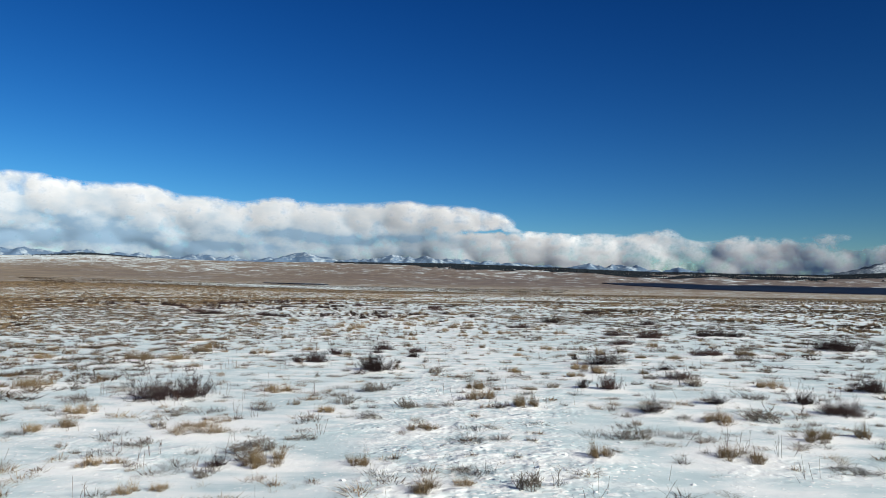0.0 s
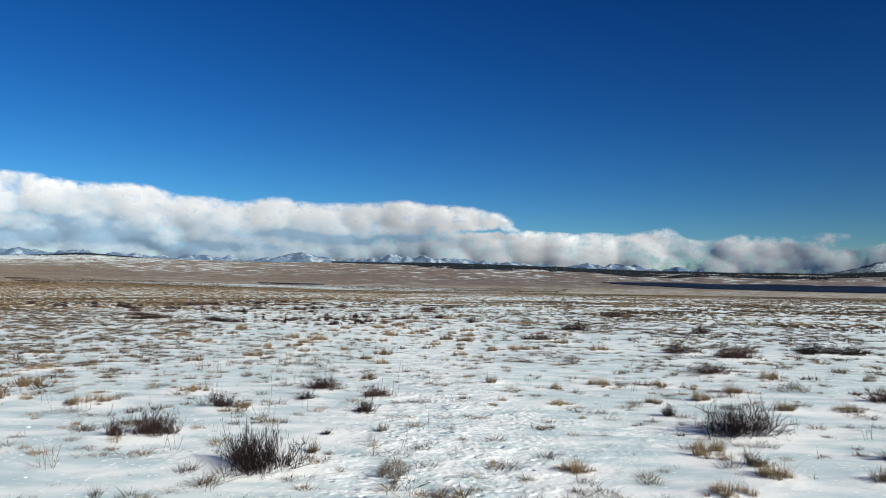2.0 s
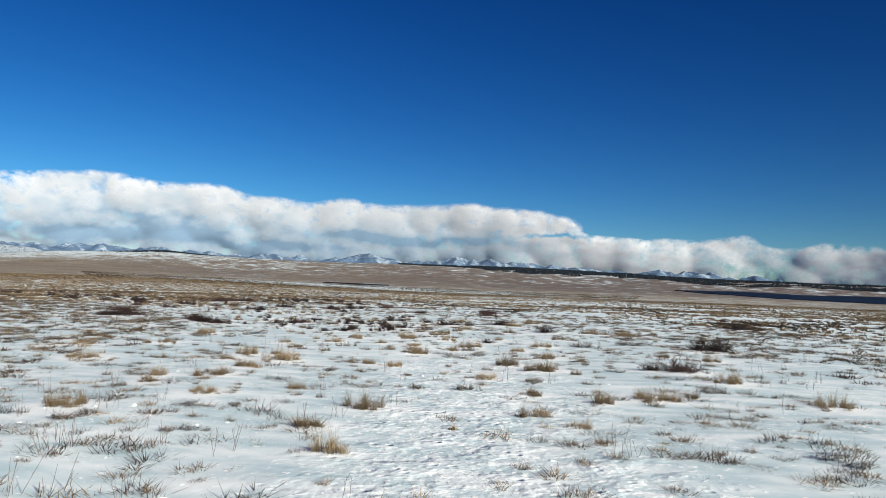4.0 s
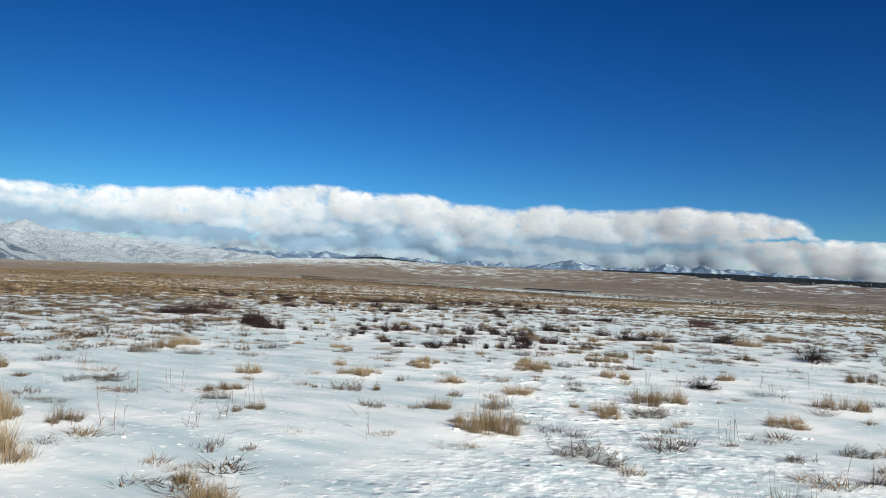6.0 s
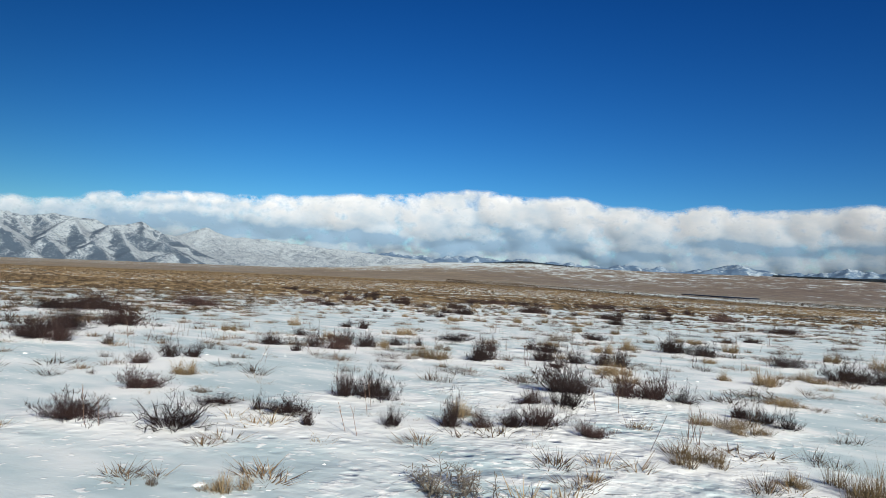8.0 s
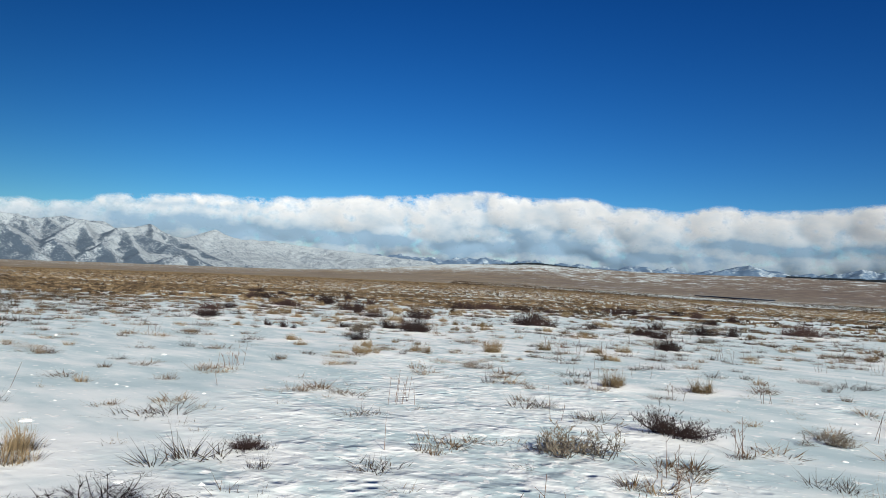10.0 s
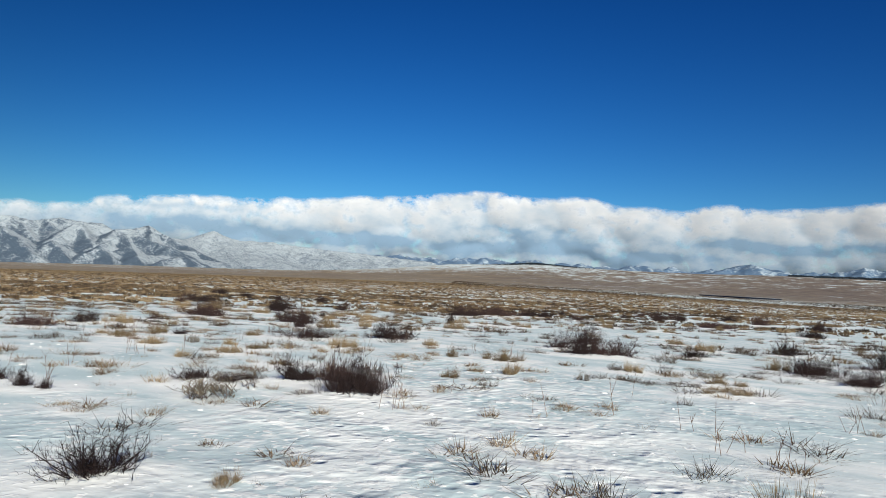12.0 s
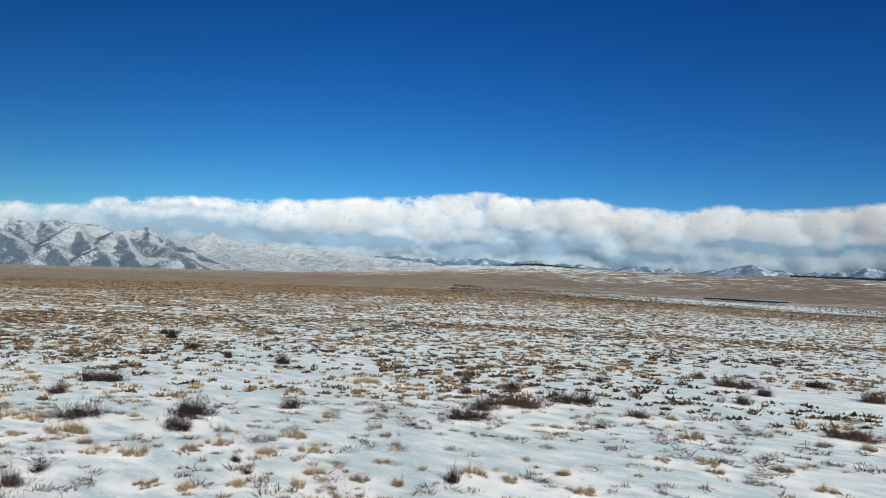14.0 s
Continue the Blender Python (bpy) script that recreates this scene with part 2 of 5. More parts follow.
GROUND = make_ground_material()
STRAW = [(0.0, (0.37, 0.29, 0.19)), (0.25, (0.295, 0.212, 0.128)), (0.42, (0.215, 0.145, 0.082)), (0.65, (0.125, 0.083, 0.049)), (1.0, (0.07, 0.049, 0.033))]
GRASS = make_plant_material("dry_grass", STRAW)
TUSSOCK = make_plant_material("straw_tussock", [(0.0, (0.42, 0.325, 0.205)), (0.35, (0.30, 0.215, 0.125)), (0.65, (0.17, 0.122, 0.068)), (1.0, (0.09, 0.066, 0.04))], "object")
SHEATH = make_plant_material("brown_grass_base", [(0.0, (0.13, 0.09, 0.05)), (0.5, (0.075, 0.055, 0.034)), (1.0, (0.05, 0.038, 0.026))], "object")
BARK = make_plant_material("shrub_bark", [(0.0, (0.035, 0.024, 0.023)), (0.6, (0.025, 0.018, 0.018)), (1.0, (0.055, 0.038, 0.034))], "object")
TWIG = make_plant_material("shrub_twig", [(0.0, (0.017, 0.0115, 0.0115)), (0.45, (0.028, 0.0175, 0.017)), (0.75, (0.054, 0.031, 0.029)), (1.0, (0.13, 0.078, 0.070))], "object")
SAGE_STEM = make_plant_material("sage_stem", [(0.0, (0.06, 0.05, 0.046)), (1.0, (0.12, 0.092, 0.08))], "object")
SAGE_LEAF = make_plant_material("sage_leaf", [(0.0, (0.085, 0.075, 0.070)), (0.5, (0.17, 0.145, 0.115)), (1.0, (0.27, 0.215, 0.15))], "object")
BRUSH = make_plant_material("distant_brush", [(0.0, (0.066, 0.045, 0.029)), (0.5, (0.032, 0.0235, 0.017)), (1.0, (0.11, 0.072, 0.042))])
STALK = make_plant_material("dead_stalk", [(0.0, (0.20, 0.13, 0.10)), (1.0, (0.12, 0.075, 0.06))])
PINE = make_plant_material("dark_pine", [(0.0, (0.010, 0.016, 0.024)), (1.0, (0.022, 0.030, 0.038))])
CLOUD = make_cloud_material()
WATER = make_water_material()
# blue distance haze is tinted into these snow, rock and tree colours
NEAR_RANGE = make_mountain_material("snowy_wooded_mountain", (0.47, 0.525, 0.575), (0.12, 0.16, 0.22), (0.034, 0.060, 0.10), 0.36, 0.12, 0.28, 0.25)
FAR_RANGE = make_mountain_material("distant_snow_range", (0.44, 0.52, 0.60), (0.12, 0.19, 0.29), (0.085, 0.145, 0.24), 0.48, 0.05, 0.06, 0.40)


# ---- plan of the plain ----
CENTRE = (-12.0, 95.0)
TRACK = [(0, -8), (1, 27), (1, 58), (-1, 84), (-8, 105), (-21, 128), (-36, 148)]


def lattice(i, j, seed):
    v = np.sin(i * 127.1 + j * 311.7 + seed * 74.7) * 43758.5453
    return v - np.floor(v)


def value_noise(x, y, seed=0):
    i, j = np.floor(x), np.floor(y)
    u, v = x - i, y - j
    u, v = u * u * (3 - 2 * u), v * v * (3 - 2 * v)
    a, b = lattice(i, j, seed), lattice(i + 1, j, seed)
    c, d = lattice(i, j + 1, seed), lattice(i + 1, j + 1, seed)
    return a + (b - a) * u + (c - a) * v + (a - b - c + d) * u * v


def fbm(x, y, seed=0, octaves=4):
    total, size = 0.0, 0.5
    for k in range(octaves):
        total = total + size * value_noise(x, y, seed + k)
        x, y, size = x * 2.03 + 11.3, y * 2.03 - 7.1, size * 0.5
    return total


def ease(a, b, v):
    u = np.clip((v - a) / (b - a), 0, 1)
    return u * u * (3 - 2 * u)


def bearing(x, y):
    """Degrees to the left of +y, and metres, from the middle of the plan."""
    dx, dy = x - CENTRE[0], y - CENTRE[1]
    return np.degrees(np.arctan2(-dx, dy)), np.hypot(dx, dy)


def at_bearing(az, r):
    a = np.radians(az)
    return CENTRE[0] - np.sin(a) * r, CENTRE[1] + np.cos(a) * r


def profile(az, table):
    return np.interp(az, [p[0] for p in table], [p[1] for p in table])


# heights as degrees above the plain: where the plain ends, and the brown hills behind it
PLAIN_RIM = [(-180, 0.0), (-60, -0.1), (-40, -0.15), (-20, 0.0), (0, 0.12), (8, 0.22), (16, 0.38), (24, 0.58), (34, 0.74), (45, 0.66), (55, 0.50), (66, 0.28), (90, 0.2), (180, 0.0)]
HILL_TOP = [(-180, 0.9), (-60, 1.3), (-34, 1.45), (-30, 1.28), (-24, 1.42), (-15, 1.65), (-6, 2.05), (0, 2.2), (9, 2.22), (16, 2.2), (22, 2.28), (25, 2.35), (28, 2.55), (31, 2.35), (35, 2.2), (40, 1.6), (47, 1.10), (54, 0.94), (61, 0.80), (66.5, 0.64), (72, 0.50), (90, 0.35), (180, 0.9)]


def broad_height(x, y):
    """The plain and the far hills, without the small drifts."""
    az, r = bearing(x, y)
    rim, top = profile(az, PLAIN_RIM), profile(az, HILL_TOP)
    s = np.clip((r - 520) / 3000, 0, 1)
    rough = (fbm(x / 300, y / 300, 5, 5) - 0.47) * 0.9 * ease(0.25, 0.7, s) * ease(1.05, 0.85, s * (r < 3800)) * ease(52, 38, az)
    up = rim * ease(110, 520, r) + (top - rim) * (0.55 * s + 0.45 * s * s) + rough
    up = up - 1.6 * ease(3650, 4500, r)
    return r * np.tan(np.radians(up))


MOUNDS = []


def ground_height(x, y):
    x, y = np.asarray(x, float), np.asarray(y, float)
    az, r = bearing(x, y)
    near = 1 - ease(200, 420, r)
    cx, cy = x * 0.906 + y * 0.423, -x * 0.423 + y * 0.906
    h = broad_height(x, y)
    h = h + near * ((fbm(x / 9, y / 9, 1, 3) - 0.44) * 0.32 + (fbm(cx / 2.6, cy / 1.3, 3, 2) - 0.37) * 0.04)
    for mx, my, w, tall in MOUNDS:
        d = (x - mx) ** 2 + (y - my) ** 2
        h = h + tall * np.exp(-d / (0.3 * w * w + 0.05))
    return h


def powder_round_plants(x, y):
    """White powder caught round shrubs and tussocks, 0 to 1."""
    p = np.zeros(np.shape(x))
    for mx, my, w, tall in MOUNDS:
        p = np.maximum(p, np.exp(-((x - mx) ** 2 + (y - my) ** 2) / (0.45 * w * w + 0.22)))
    return p


def track_distance(x, y):
    best = np.full(np.shape(x), 1e9)
    for (ax, ay), (bx, by) in zip(TRACK, TRACK[1:]):
        dx, dy = bx - ax, by - ay
        u = np.clip(((x - ax) * dx + (y - ay) * dy) / (dx * dx + dy * dy), 0, 1)
        best = np.minimum(best, np.hypot(x - ax - u * dx, y - ay - u * dy))
    return best


def trodden_way(x, y):
    """Where the snow crust has been broken by passing hooves, 0 to 1."""
    d = track_distance(x, y) + 5.0 * (fbm(x / 4.5, y / 4.5, 71, 3) - 0.44)
    return ease(5.5, 1.5, d)


def plant_cover(x, y):
    """How much of the ground is free of snow, 0 to 1."""
    az, r = bearing(x, y)
    c = 0.12 + 0.26 * ease(90, 260, r) + 0.18 * ease(260, 520, r) + 0.02 * ease(600, 1200, r)
    c = c + 0.10 * ease(60, 220, r) * ease(15, 50, az) + 0.02 * ease(120, 230, r) * ease(560, 420, r)
    c = c - 0.07 * ease(900, 1300, r) * ease(40, 52, az) 
    flat = ease(30, 14, az) * ease(620, 760, r) * ease(1080, 860, r) * ease(-5, 3, az)
    c = c - 0.26 * flat
    c = c - 0.17 * ease(2300, 3500, r) * ease(16, 34, az) * ease(50, 40, az)
    c = c - 0.02 * ease(1400, 2600, r) + 0.05 * ease(1150, 1500, r) * ease(2700, 2000, r) + 0.04 * ease(1300, 1800, r) * ease(24, 8, az)
    return np.clip(c, 0, 1)


def sage_hills(x, y):
    """Where dark sagebrush covers the far hills beyond the plain, 0 to 1."""
    az, r = bearing(x, y)
    return ease(38, 22, az) * ease(1000, 1700, r) * (0.55 + 0.45 * ease(20, -10, az))


def build_mesh(name, verts, faces, mat, smooth=False, floats=None):
    """A mesh from arrays of corners and of triangles or quads."""
    verts, faces = np.asarray(verts, np.float32), np.asarray(faces, np.int32)
    me = bpy.data.meshes.new(name)
    me.vertices.add(len(verts))
    me.vertices.foreach_set("co", verts.ravel())
    k = faces.shape[1]
    me.loops.add(faces.size)
    me.loops.foreach_set("vertex_index", faces.ravel())
    me.polygons.add(len(faces))
    me.polygons.foreach_set("loop_start", np.arange(0, faces.size, k, dtype=np.int32))
    me.polygons.foreach_set("use_smooth", np.full(len(faces), smooth))
    for key, values in (floats or {}).items():
        me.attributes.new(key, 'FLOAT', 'POINT').data.foreach_set("value", np.asarray(values, np.float32))
    me.materials.append(mat)
    me.update(calc_edges=True)
    return me


def grid_faces(nu, nv):
    i = np.arange(nu * nv).reshape(nu, nv)
    return np.stack([i[:-1, :-1], i[1:, :-1], i[1:, 1:], i[:-1, 1:]], -1).reshape(-1, 4)


# ---- plants that stand apart on the snow: x, y, width across, height ----
SHRUBS_A = [(-5.6, 17.7, 0.61, 0.41), (14.7, 25.4, 1.59, 0.52), (7.7, 25.5, 1.08, 0.51), (11.0, 27.8, 1.13, 0.46), (14.6, 28.0, 1.12, 0.52), (-11.0, 28.2, 2.64, 0.91), (6.4, 31.4, 0.80, 0.44), (19.5, 31.5, 1.46, 0.67), (12.6, 38.8, 1.23, 0.39), (-3.6, 38.1, 2.31, 0.95), (8.4, 38.2, 0.67, 0.32), (-8.5, 41.0, 0.65, 0.44), (-7.5, 41.3, 1.38, 0.70), (-2.6, 41.5, 0.42, 0.16), (9.7, 42.5, 2.95, 0.93), (8.7, 45.3, 0.70, 0.44), (-1.9, 45.4, 0.88, 0.43), (-7.1, 45.9, 1.00, 0.55), (18.3, 48.0, 1.94, 0.56), (-4.5, 48.0, 1.06, 0.37), (-1.8, 49.0, 1.21, 0.38), (-4.3, 51.2, 1.45, 0.55), (30.3, 53.2, 3.49, 0.95), (14.8, 56.9, 1.75, 0.49)]
SHRUBS_B = [(19.8, 65.6, 2.45, 0.91), (27.9, 68.1, 2.72, 0.61), (25.9, 68.3, 1.98, 0.58), (17.3, 69.1, 2.12, 0.74), (9.3, 79.5, 1.66, 0.58), (8.1, 79.9, 1.20, 0.43), (26.5, 89.4, 1.89, 0.71), (-9.8, 94.2, 0.24, 0.16), (14.7, 94.4, 2.49, 0.95), (28.5, 94.6, 1.88, 0.58), (-0.2, 95.4, 1.11, 0.29), (-13.2, 100.5, 1.03, 0.29), (-12.0, 101.1, 0.97, 0.43), (-13.0, 102.5, 0.77, 0.16), (-11.0, 102.6, 0.21, 0.26), (-15.2, 102.6, 0.75, 0.36), (-12.2, 102.7, 0.24, 0.29), (-11.7, 102.9, 0.76, 0.24), (-10.2, 103.5, 0.48, 0.29), (-9.6, 104.2, 0.38, 0.51), (-18.1, 104.4, 0.48, 0.29), (-9.2, 104.5, 0.42, 0.29), (-12.3, 104.8, 0.46, 0.46), (-8.9, 104.9, 0.46, 0.26)]
SHRUBS_C = [(-23.3, 105.1, 0.70, 0.78), (-24.3, 105.1, 1.66, 0.53), (-7.8, 105.2, 0.48, 0.21), (-11.9, 105.2, 0.94, 0.42), (-8.7, 105.4, 0.81, 0.36), (-18.6, 105.5, 0.47, 0.43), (-22.1, 105.9, 0.43, 0.29), (-18.4, 106.0, 0.52, 0.36), (-26.0, 106.3, 2.10, 0.62), (-9.8, 107.1, 0.56, 0.31), (-9.2, 107.4, 0.87, 0.42), (-27.4, 107.6, 1.19, 0.71), (-5.7, 108.6, 0.58, 0.40), (-9.9, 108.9, 1.17, 0.73), (-6.1, 109.0, 0.55, 0.31), (-6.5, 109.1, 0.35, 0.25), (-8.9, 109.6, 0.61, 0.46), (-18.7, 109.7, 0.38, 0.43), (-8.3, 109.8, 0.76, 0.58), (-7.8, 109.9, 0.62, 0.37), (-28.7, 110.2, 2.33, 0.67), (-20.7, 110.5, 0.77, 0.38), (4.8, 111.0, 3.15, 0.87), (-19.5, 111.2, 0.74, 0.70)]
SHRUBS_D = [(-18.8, 111.3, 0.97, 0.63), (-19.6, 112.7, 0.70, 0.57), (-38.5, 112.8, 3.62, 0.53), (-14.5, 112.8, 0.62, 0.50), (-18.8, 112.8, 0.78, 0.47), (-14.5, 113.4, 0.75, 0.72), (-23.0, 113.8, 0.81, 0.33), (-12.4, 113.9, 0.53, 0.16), (-37.4, 113.9, 2.85, 0.77), (-18.7, 114.4, 0.71, 0.36), (-13.4, 115.1, 0.87, 0.52), (-18.3, 115.1, 0.37, 0.36), (-12.6, 115.3, 1.01, 0.54), (-11.7, 115.6, 0.69, 0.59), (-11.3, 115.7, 0.69, 0.58), (-16.1, 116.3, 0.48, 0.43), (-14.7, 118.0, 0.95, 0.36), (-15.5, 118.1, 0.60, 0.60), (-18.9, 118.2, 1.63, 0.28), (-2.9, 119.0, 1.43, 0.42), (-4.9, 119.1, 2.21, 0.54), (-25.6, 119.3, 0.57, 0.31), (-24.6, 119.3, 0.58, 0.46), (-20.3, 121.1, 0.50, 0.16)]
SHRUBS_E = [(0.3, 121.4, 2.55, 0.71), (-7.5, 121.5, 1.22, 0.39), (-10.6, 122.8, 1.20, 0.55), (-11.7, 123.2, 1.39, 0.65), (-44.5, 124.7, 3.40, 0.80), (-16.6, 126.6, 1.16, 0.40), (27.7, 129.8, 4.25, 0.80), (-12.1, 133.1, 1.05, 0.24), (-11.2, 135.6, 1.11, 0.25), (-31.8, 135.8, 1.19, 0.49), (-38.6, 137.8, 0.54, 0.42), (-39.7, 137.8, 0.40, 0.36), (-38.1, 138.0, 0.29, 0.21), (-44.8, 138.1, 1.81, 0.41), (-46.6, 139.1, 1.35, 0.47), (-37.4, 140.8, 0.90, 0.24), (-36.6, 141.1, 0.64, 0.20), (-36.4, 141.6, 0.70, 0.25), (-33.9, 142.2, 1.36, 0.74), (-35.8, 142.3, 0.91, 0.53), (-35.0, 143.0, 1.06, 0.47), (-53.9, 144.8, 1.60, 0.52), (-22.7, 146.2, 1.40, 0.51), (-51.4, 147.0, 0.53, 0.32)]
SHRUBS_F = [(-47.7, 147.3, 0.70, 0.27), (-55.9, 147.9, 1.67, 0.60), (-1.7, 149.6, 3.02, 0.73), (-44.6, 150.8, 2.15, 0.56), (-12.1, 151.7, 3.13, 0.62), (-56.9, 152.0, 0.81, 0.43), (-42.8, 154.0, 1.89, 0.66), (-25.8, 154.6, 1.12, 0.60), (-34.8, 154.8, 1.23, 0.66), (-33.9, 155.7, 1.65, 0.65), (-50.4, 155.9, 0.77, 0.95), (-27.4, 156.1, 1.98, 0.51), (-59.3, 156.6, 2.82, 0.56), (-36.6, 157.1, 1.14, 0.68), (-60.6, 157.1, 1.44, 0.49), (-2.0, 157.9, 3.40, 0.80), (-52.9, 158.0, 1.91, 0.92), (-61.3, 158.5, 0.94, 0.71), (-31.8, 159.3, 1.42, 0.45), (-36.8, 159.9, 1.57, 0.95), (-62.7, 160.0, 0.88, 0.55), (-25.3, 161.4, 2.23, 0.95), (-23.8, 162.4, 1.09, 0.63), (-29.6, 164.9, 1.16, 0.70)]
SHRUBS_G = [(-57.2, 165.2, 0.48, 0.35), (-59.0, 166.0, 0.66, 0.32), (-71.6, 166.1, 2.95, 0.80), (-66.0, 167.9, 1.95, 0.88), (-79.6, 168.7, 1.17, 0.78), (-50.8, 169.8, 0.71, 0.67), (-68.4, 170.3, 2.63, 0.95), (-83.8, 172.6, 1.21, 0.89), (-20.9, 172.8, 2.99, 0.95), (-83.1, 173.7, 2.10, 0.75), (-66.7, 175.9, 1.25, 0.80), (-57.6, 181.0, 2.93, 0.71), (-50.9, 184.5, 0.79, 0.26), (-90.7, 185.3, 1.16, 0.38), (-58.9, 185.3, 2.94, 0.85), (-31.3, 187.3, 1.92, 0.60), (-57.8, 187.9, 3.56, 0.81), (-64.6, 189.3, 0.75, 0.50), (-63.3, 189.6, 1.12, 0.63), (-90.9, 189.8, 1.03, 0.72), (-50.6, 189.8, 1.67, 0.52), (-84.7, 191.2, 1.57, 0.94), (-55.9, 191.7, 2.97, 0.90), (-101.1, 193.0, 2.56, 0.83)]
SHRUBS_H = [(-39.4, 193.2, 3.03, 0.55), (-62.1, 194.1, 2.25, 0.95), (-67.5, 196.2, 1.15, 0.75), (-113.4, 198.3, 1.83, 0.95), (-118.7, 201.5, 2.44, 0.69), (-47.0, 201.5, 1.46, 0.68), (-32.5, 202.1, 1.98, 0.95), (-59.2, 204.5, 1.22, 0.73), (-46.7, 207.8, 1.51, 0.89), (-53.6, 209.6, 1.28, 0.61), (-39.4, 211.8, 2.02, 0.95), (-49.8, 212.4, 3.24, 0.95), (-54.3, 217.0, 1.60, 0.71), (-44.3, 219.0, 2.13, 0.71), (7.5, 31.1, 1.03, 0.70), (12.0, 34.8, 1.85, 0.41)]
SHRUBS = SHRUBS_A + SHRUBS_B + SHRUBS_C + SHRUBS_D + SHRUBS_E + SHRUBS_F + SHRUBS_G + SHRUBS_H
TUSSOCKS_A = [(-6.9, 15.3, 0.63, 0.29), (-0.4, 15.5, 0.79, 0.36), (-6.2, 15.6, 0.52, 0.21), (0.5, 16.0, 0.56, 0.21), (-8.8, 17.5, 0.84, 0.27), (-2.1, 17.8, 0.72, 0.30), (-4.5, 17.9, 1.35, 0.52), (-8.3, 17.9, 0.55, 0.20), (4.3, 18.6, 0.72, 0.43), (7.9, 18.8, 1.58, 0.37), (11.4, 21.3, 1.21, 0.41), (-12.7, 21.6, 0.66, 0.31), (13.1, 21.7, 0.77, 0.55), (-7.5, 22.2, 2.15, 0.25), (-0.6, 22.2, 0.95, 0.31), (-12.1, 22.3, 0.86, 0.37), (9.6, 24.1, 1.21, 0.43), (-12.9, 24.9, 1.24, 0.38), (-4.1, 25.3, 0.86, 0.29), (3.1, 26.6, 1.15, 0.56), (1.6, 28.4, 1.35, 0.57), (-7.3, 30.4, 1.31, 0.37), (-18.3, 30.9, 1.77, 0.59)]
TUSSOCKS_B = [(15.5, 32.7, 1.31, 0.47), (6.8, 35.8, 1.06, 0.28), (8.4, 37.1, 0.82, 0.41), (3.9, 37.7, 0.97, 0.35), (-13.9, 38.9, 0.88, 0.32), (-2.6, 39.4, 0.46, 0.38), (8.0, 39.5, 1.59, 0.42), (-18.3, 42.2, 2.19, 0.53), (-16.2, 42.3, 1.27, 0.41), (-24.8, 43.2, 1.31, 0.39), (-6.2, 45.9, 0.81, 0.34), (15.5, 46.1, 1.25, 0.30), (13.3, 46.5, 0.83, 0.39), (-12.2, 46.8, 1.44, 0.34), (21.2, 48.7, 1.60, 0.60), (5.2, 47.4, 0.78, 0.26), (-14.9, 47.4, 0.63, 0.19), (-16.3, 47.5, 1.40, 0.55), (9.1, 48.1, 0.78, 0.25), (11.1, 48.6, 0.79, 0.60), (-9.6, 50.2, 1.20, 0.29), (13.1, 50.6, 0.97, 0.44), (-17.1, 51.1, 1.12, 0.60), (5.8, 51.9, 0.62, 0.39)]
TUSSOCKS_C = [(10.5, 52.7, 1.05, 0.33), (8.1, 53.0, 1.27, 0.41), (3.1, 53.5, 0.75, 0.42), (21.2, 54.2, 0.66, 0.45), (-2.7, 54.7, 1.02, 0.34), (16.6, 54.7, 1.01, 0.56), (-20.3, 57.7, 1.76, 0.21), (-2.6, 60.9, 0.83, 0.42), (-13.8, 61.9, 1.11, 0.42), (-3.8, 63.4, 0.80, 0.32), (-0.2, 64.2, 0.32, 0.18), (-11.0, 64.3, 1.22, 0.44), (3.2, 65.1, 0.66, 0.28), (-24.9, 65.8, 1.45, 0.32), (1.6, 66.5, 0.47, 0.36), (2.2, 66.5, 0.59, 0.36), (-3.0, 66.6, 1.26, 0.50), (-8.3, 67.5, 1.08, 0.27), (4.3, 69.2, 0.79, 0.43), (-11.2, 69.3, 0.83, 0.20), (-6.0, 69.5, 0.69, 0.37), (2.0, 70.4, 0.96, 0.26), (6.9, 70.6, 0.59, 0.36), (12.1, 70.6, 1.31, 0.53)]
TUSSOCKS_D = [(6.0, 70.7, 1.36, 0.44), (-11.7, 71.0, 0.73, 0.39), (-10.3, 71.1, 0.46, 0.35), (7.7, 71.5, 0.66, 0.36), (-9.7, 71.8, 0.98, 0.39), (0.3, 74.5, 1.18, 0.32), (-2.8, 74.5, 0.46, 0.14), (-10.0, 74.9, 0.77, 0.40), (-9.7, 75.2, 0.63, 0.26), (10.3, 75.9, 1.19, 0.59), (-18.0, 76.3, 1.80, 0.37), (-14.8, 77.2, 0.62, 0.26), (4.3, 77.4, 0.53, 0.32), (-11.9, 77.9, 0.83, 0.24), (-4.1, 78.1, 1.11, 0.29), (-9.5, 78.2, 1.51, 0.60), (-5.3, 78.4, 0.81, 0.33), (2.9, 78.6, 1.63, 0.52), (-6.3, 79.1, 0.46, 0.21), (-11.9, 80.2, 1.15, 0.58), (1.3, 80.7, 1.69, 0.60), (-10.6, 80.8, 0.71, 0.29), (-22.0, 82.2, 1.35, 0.29), (5.1, 83.2, 0.62, 0.42)]
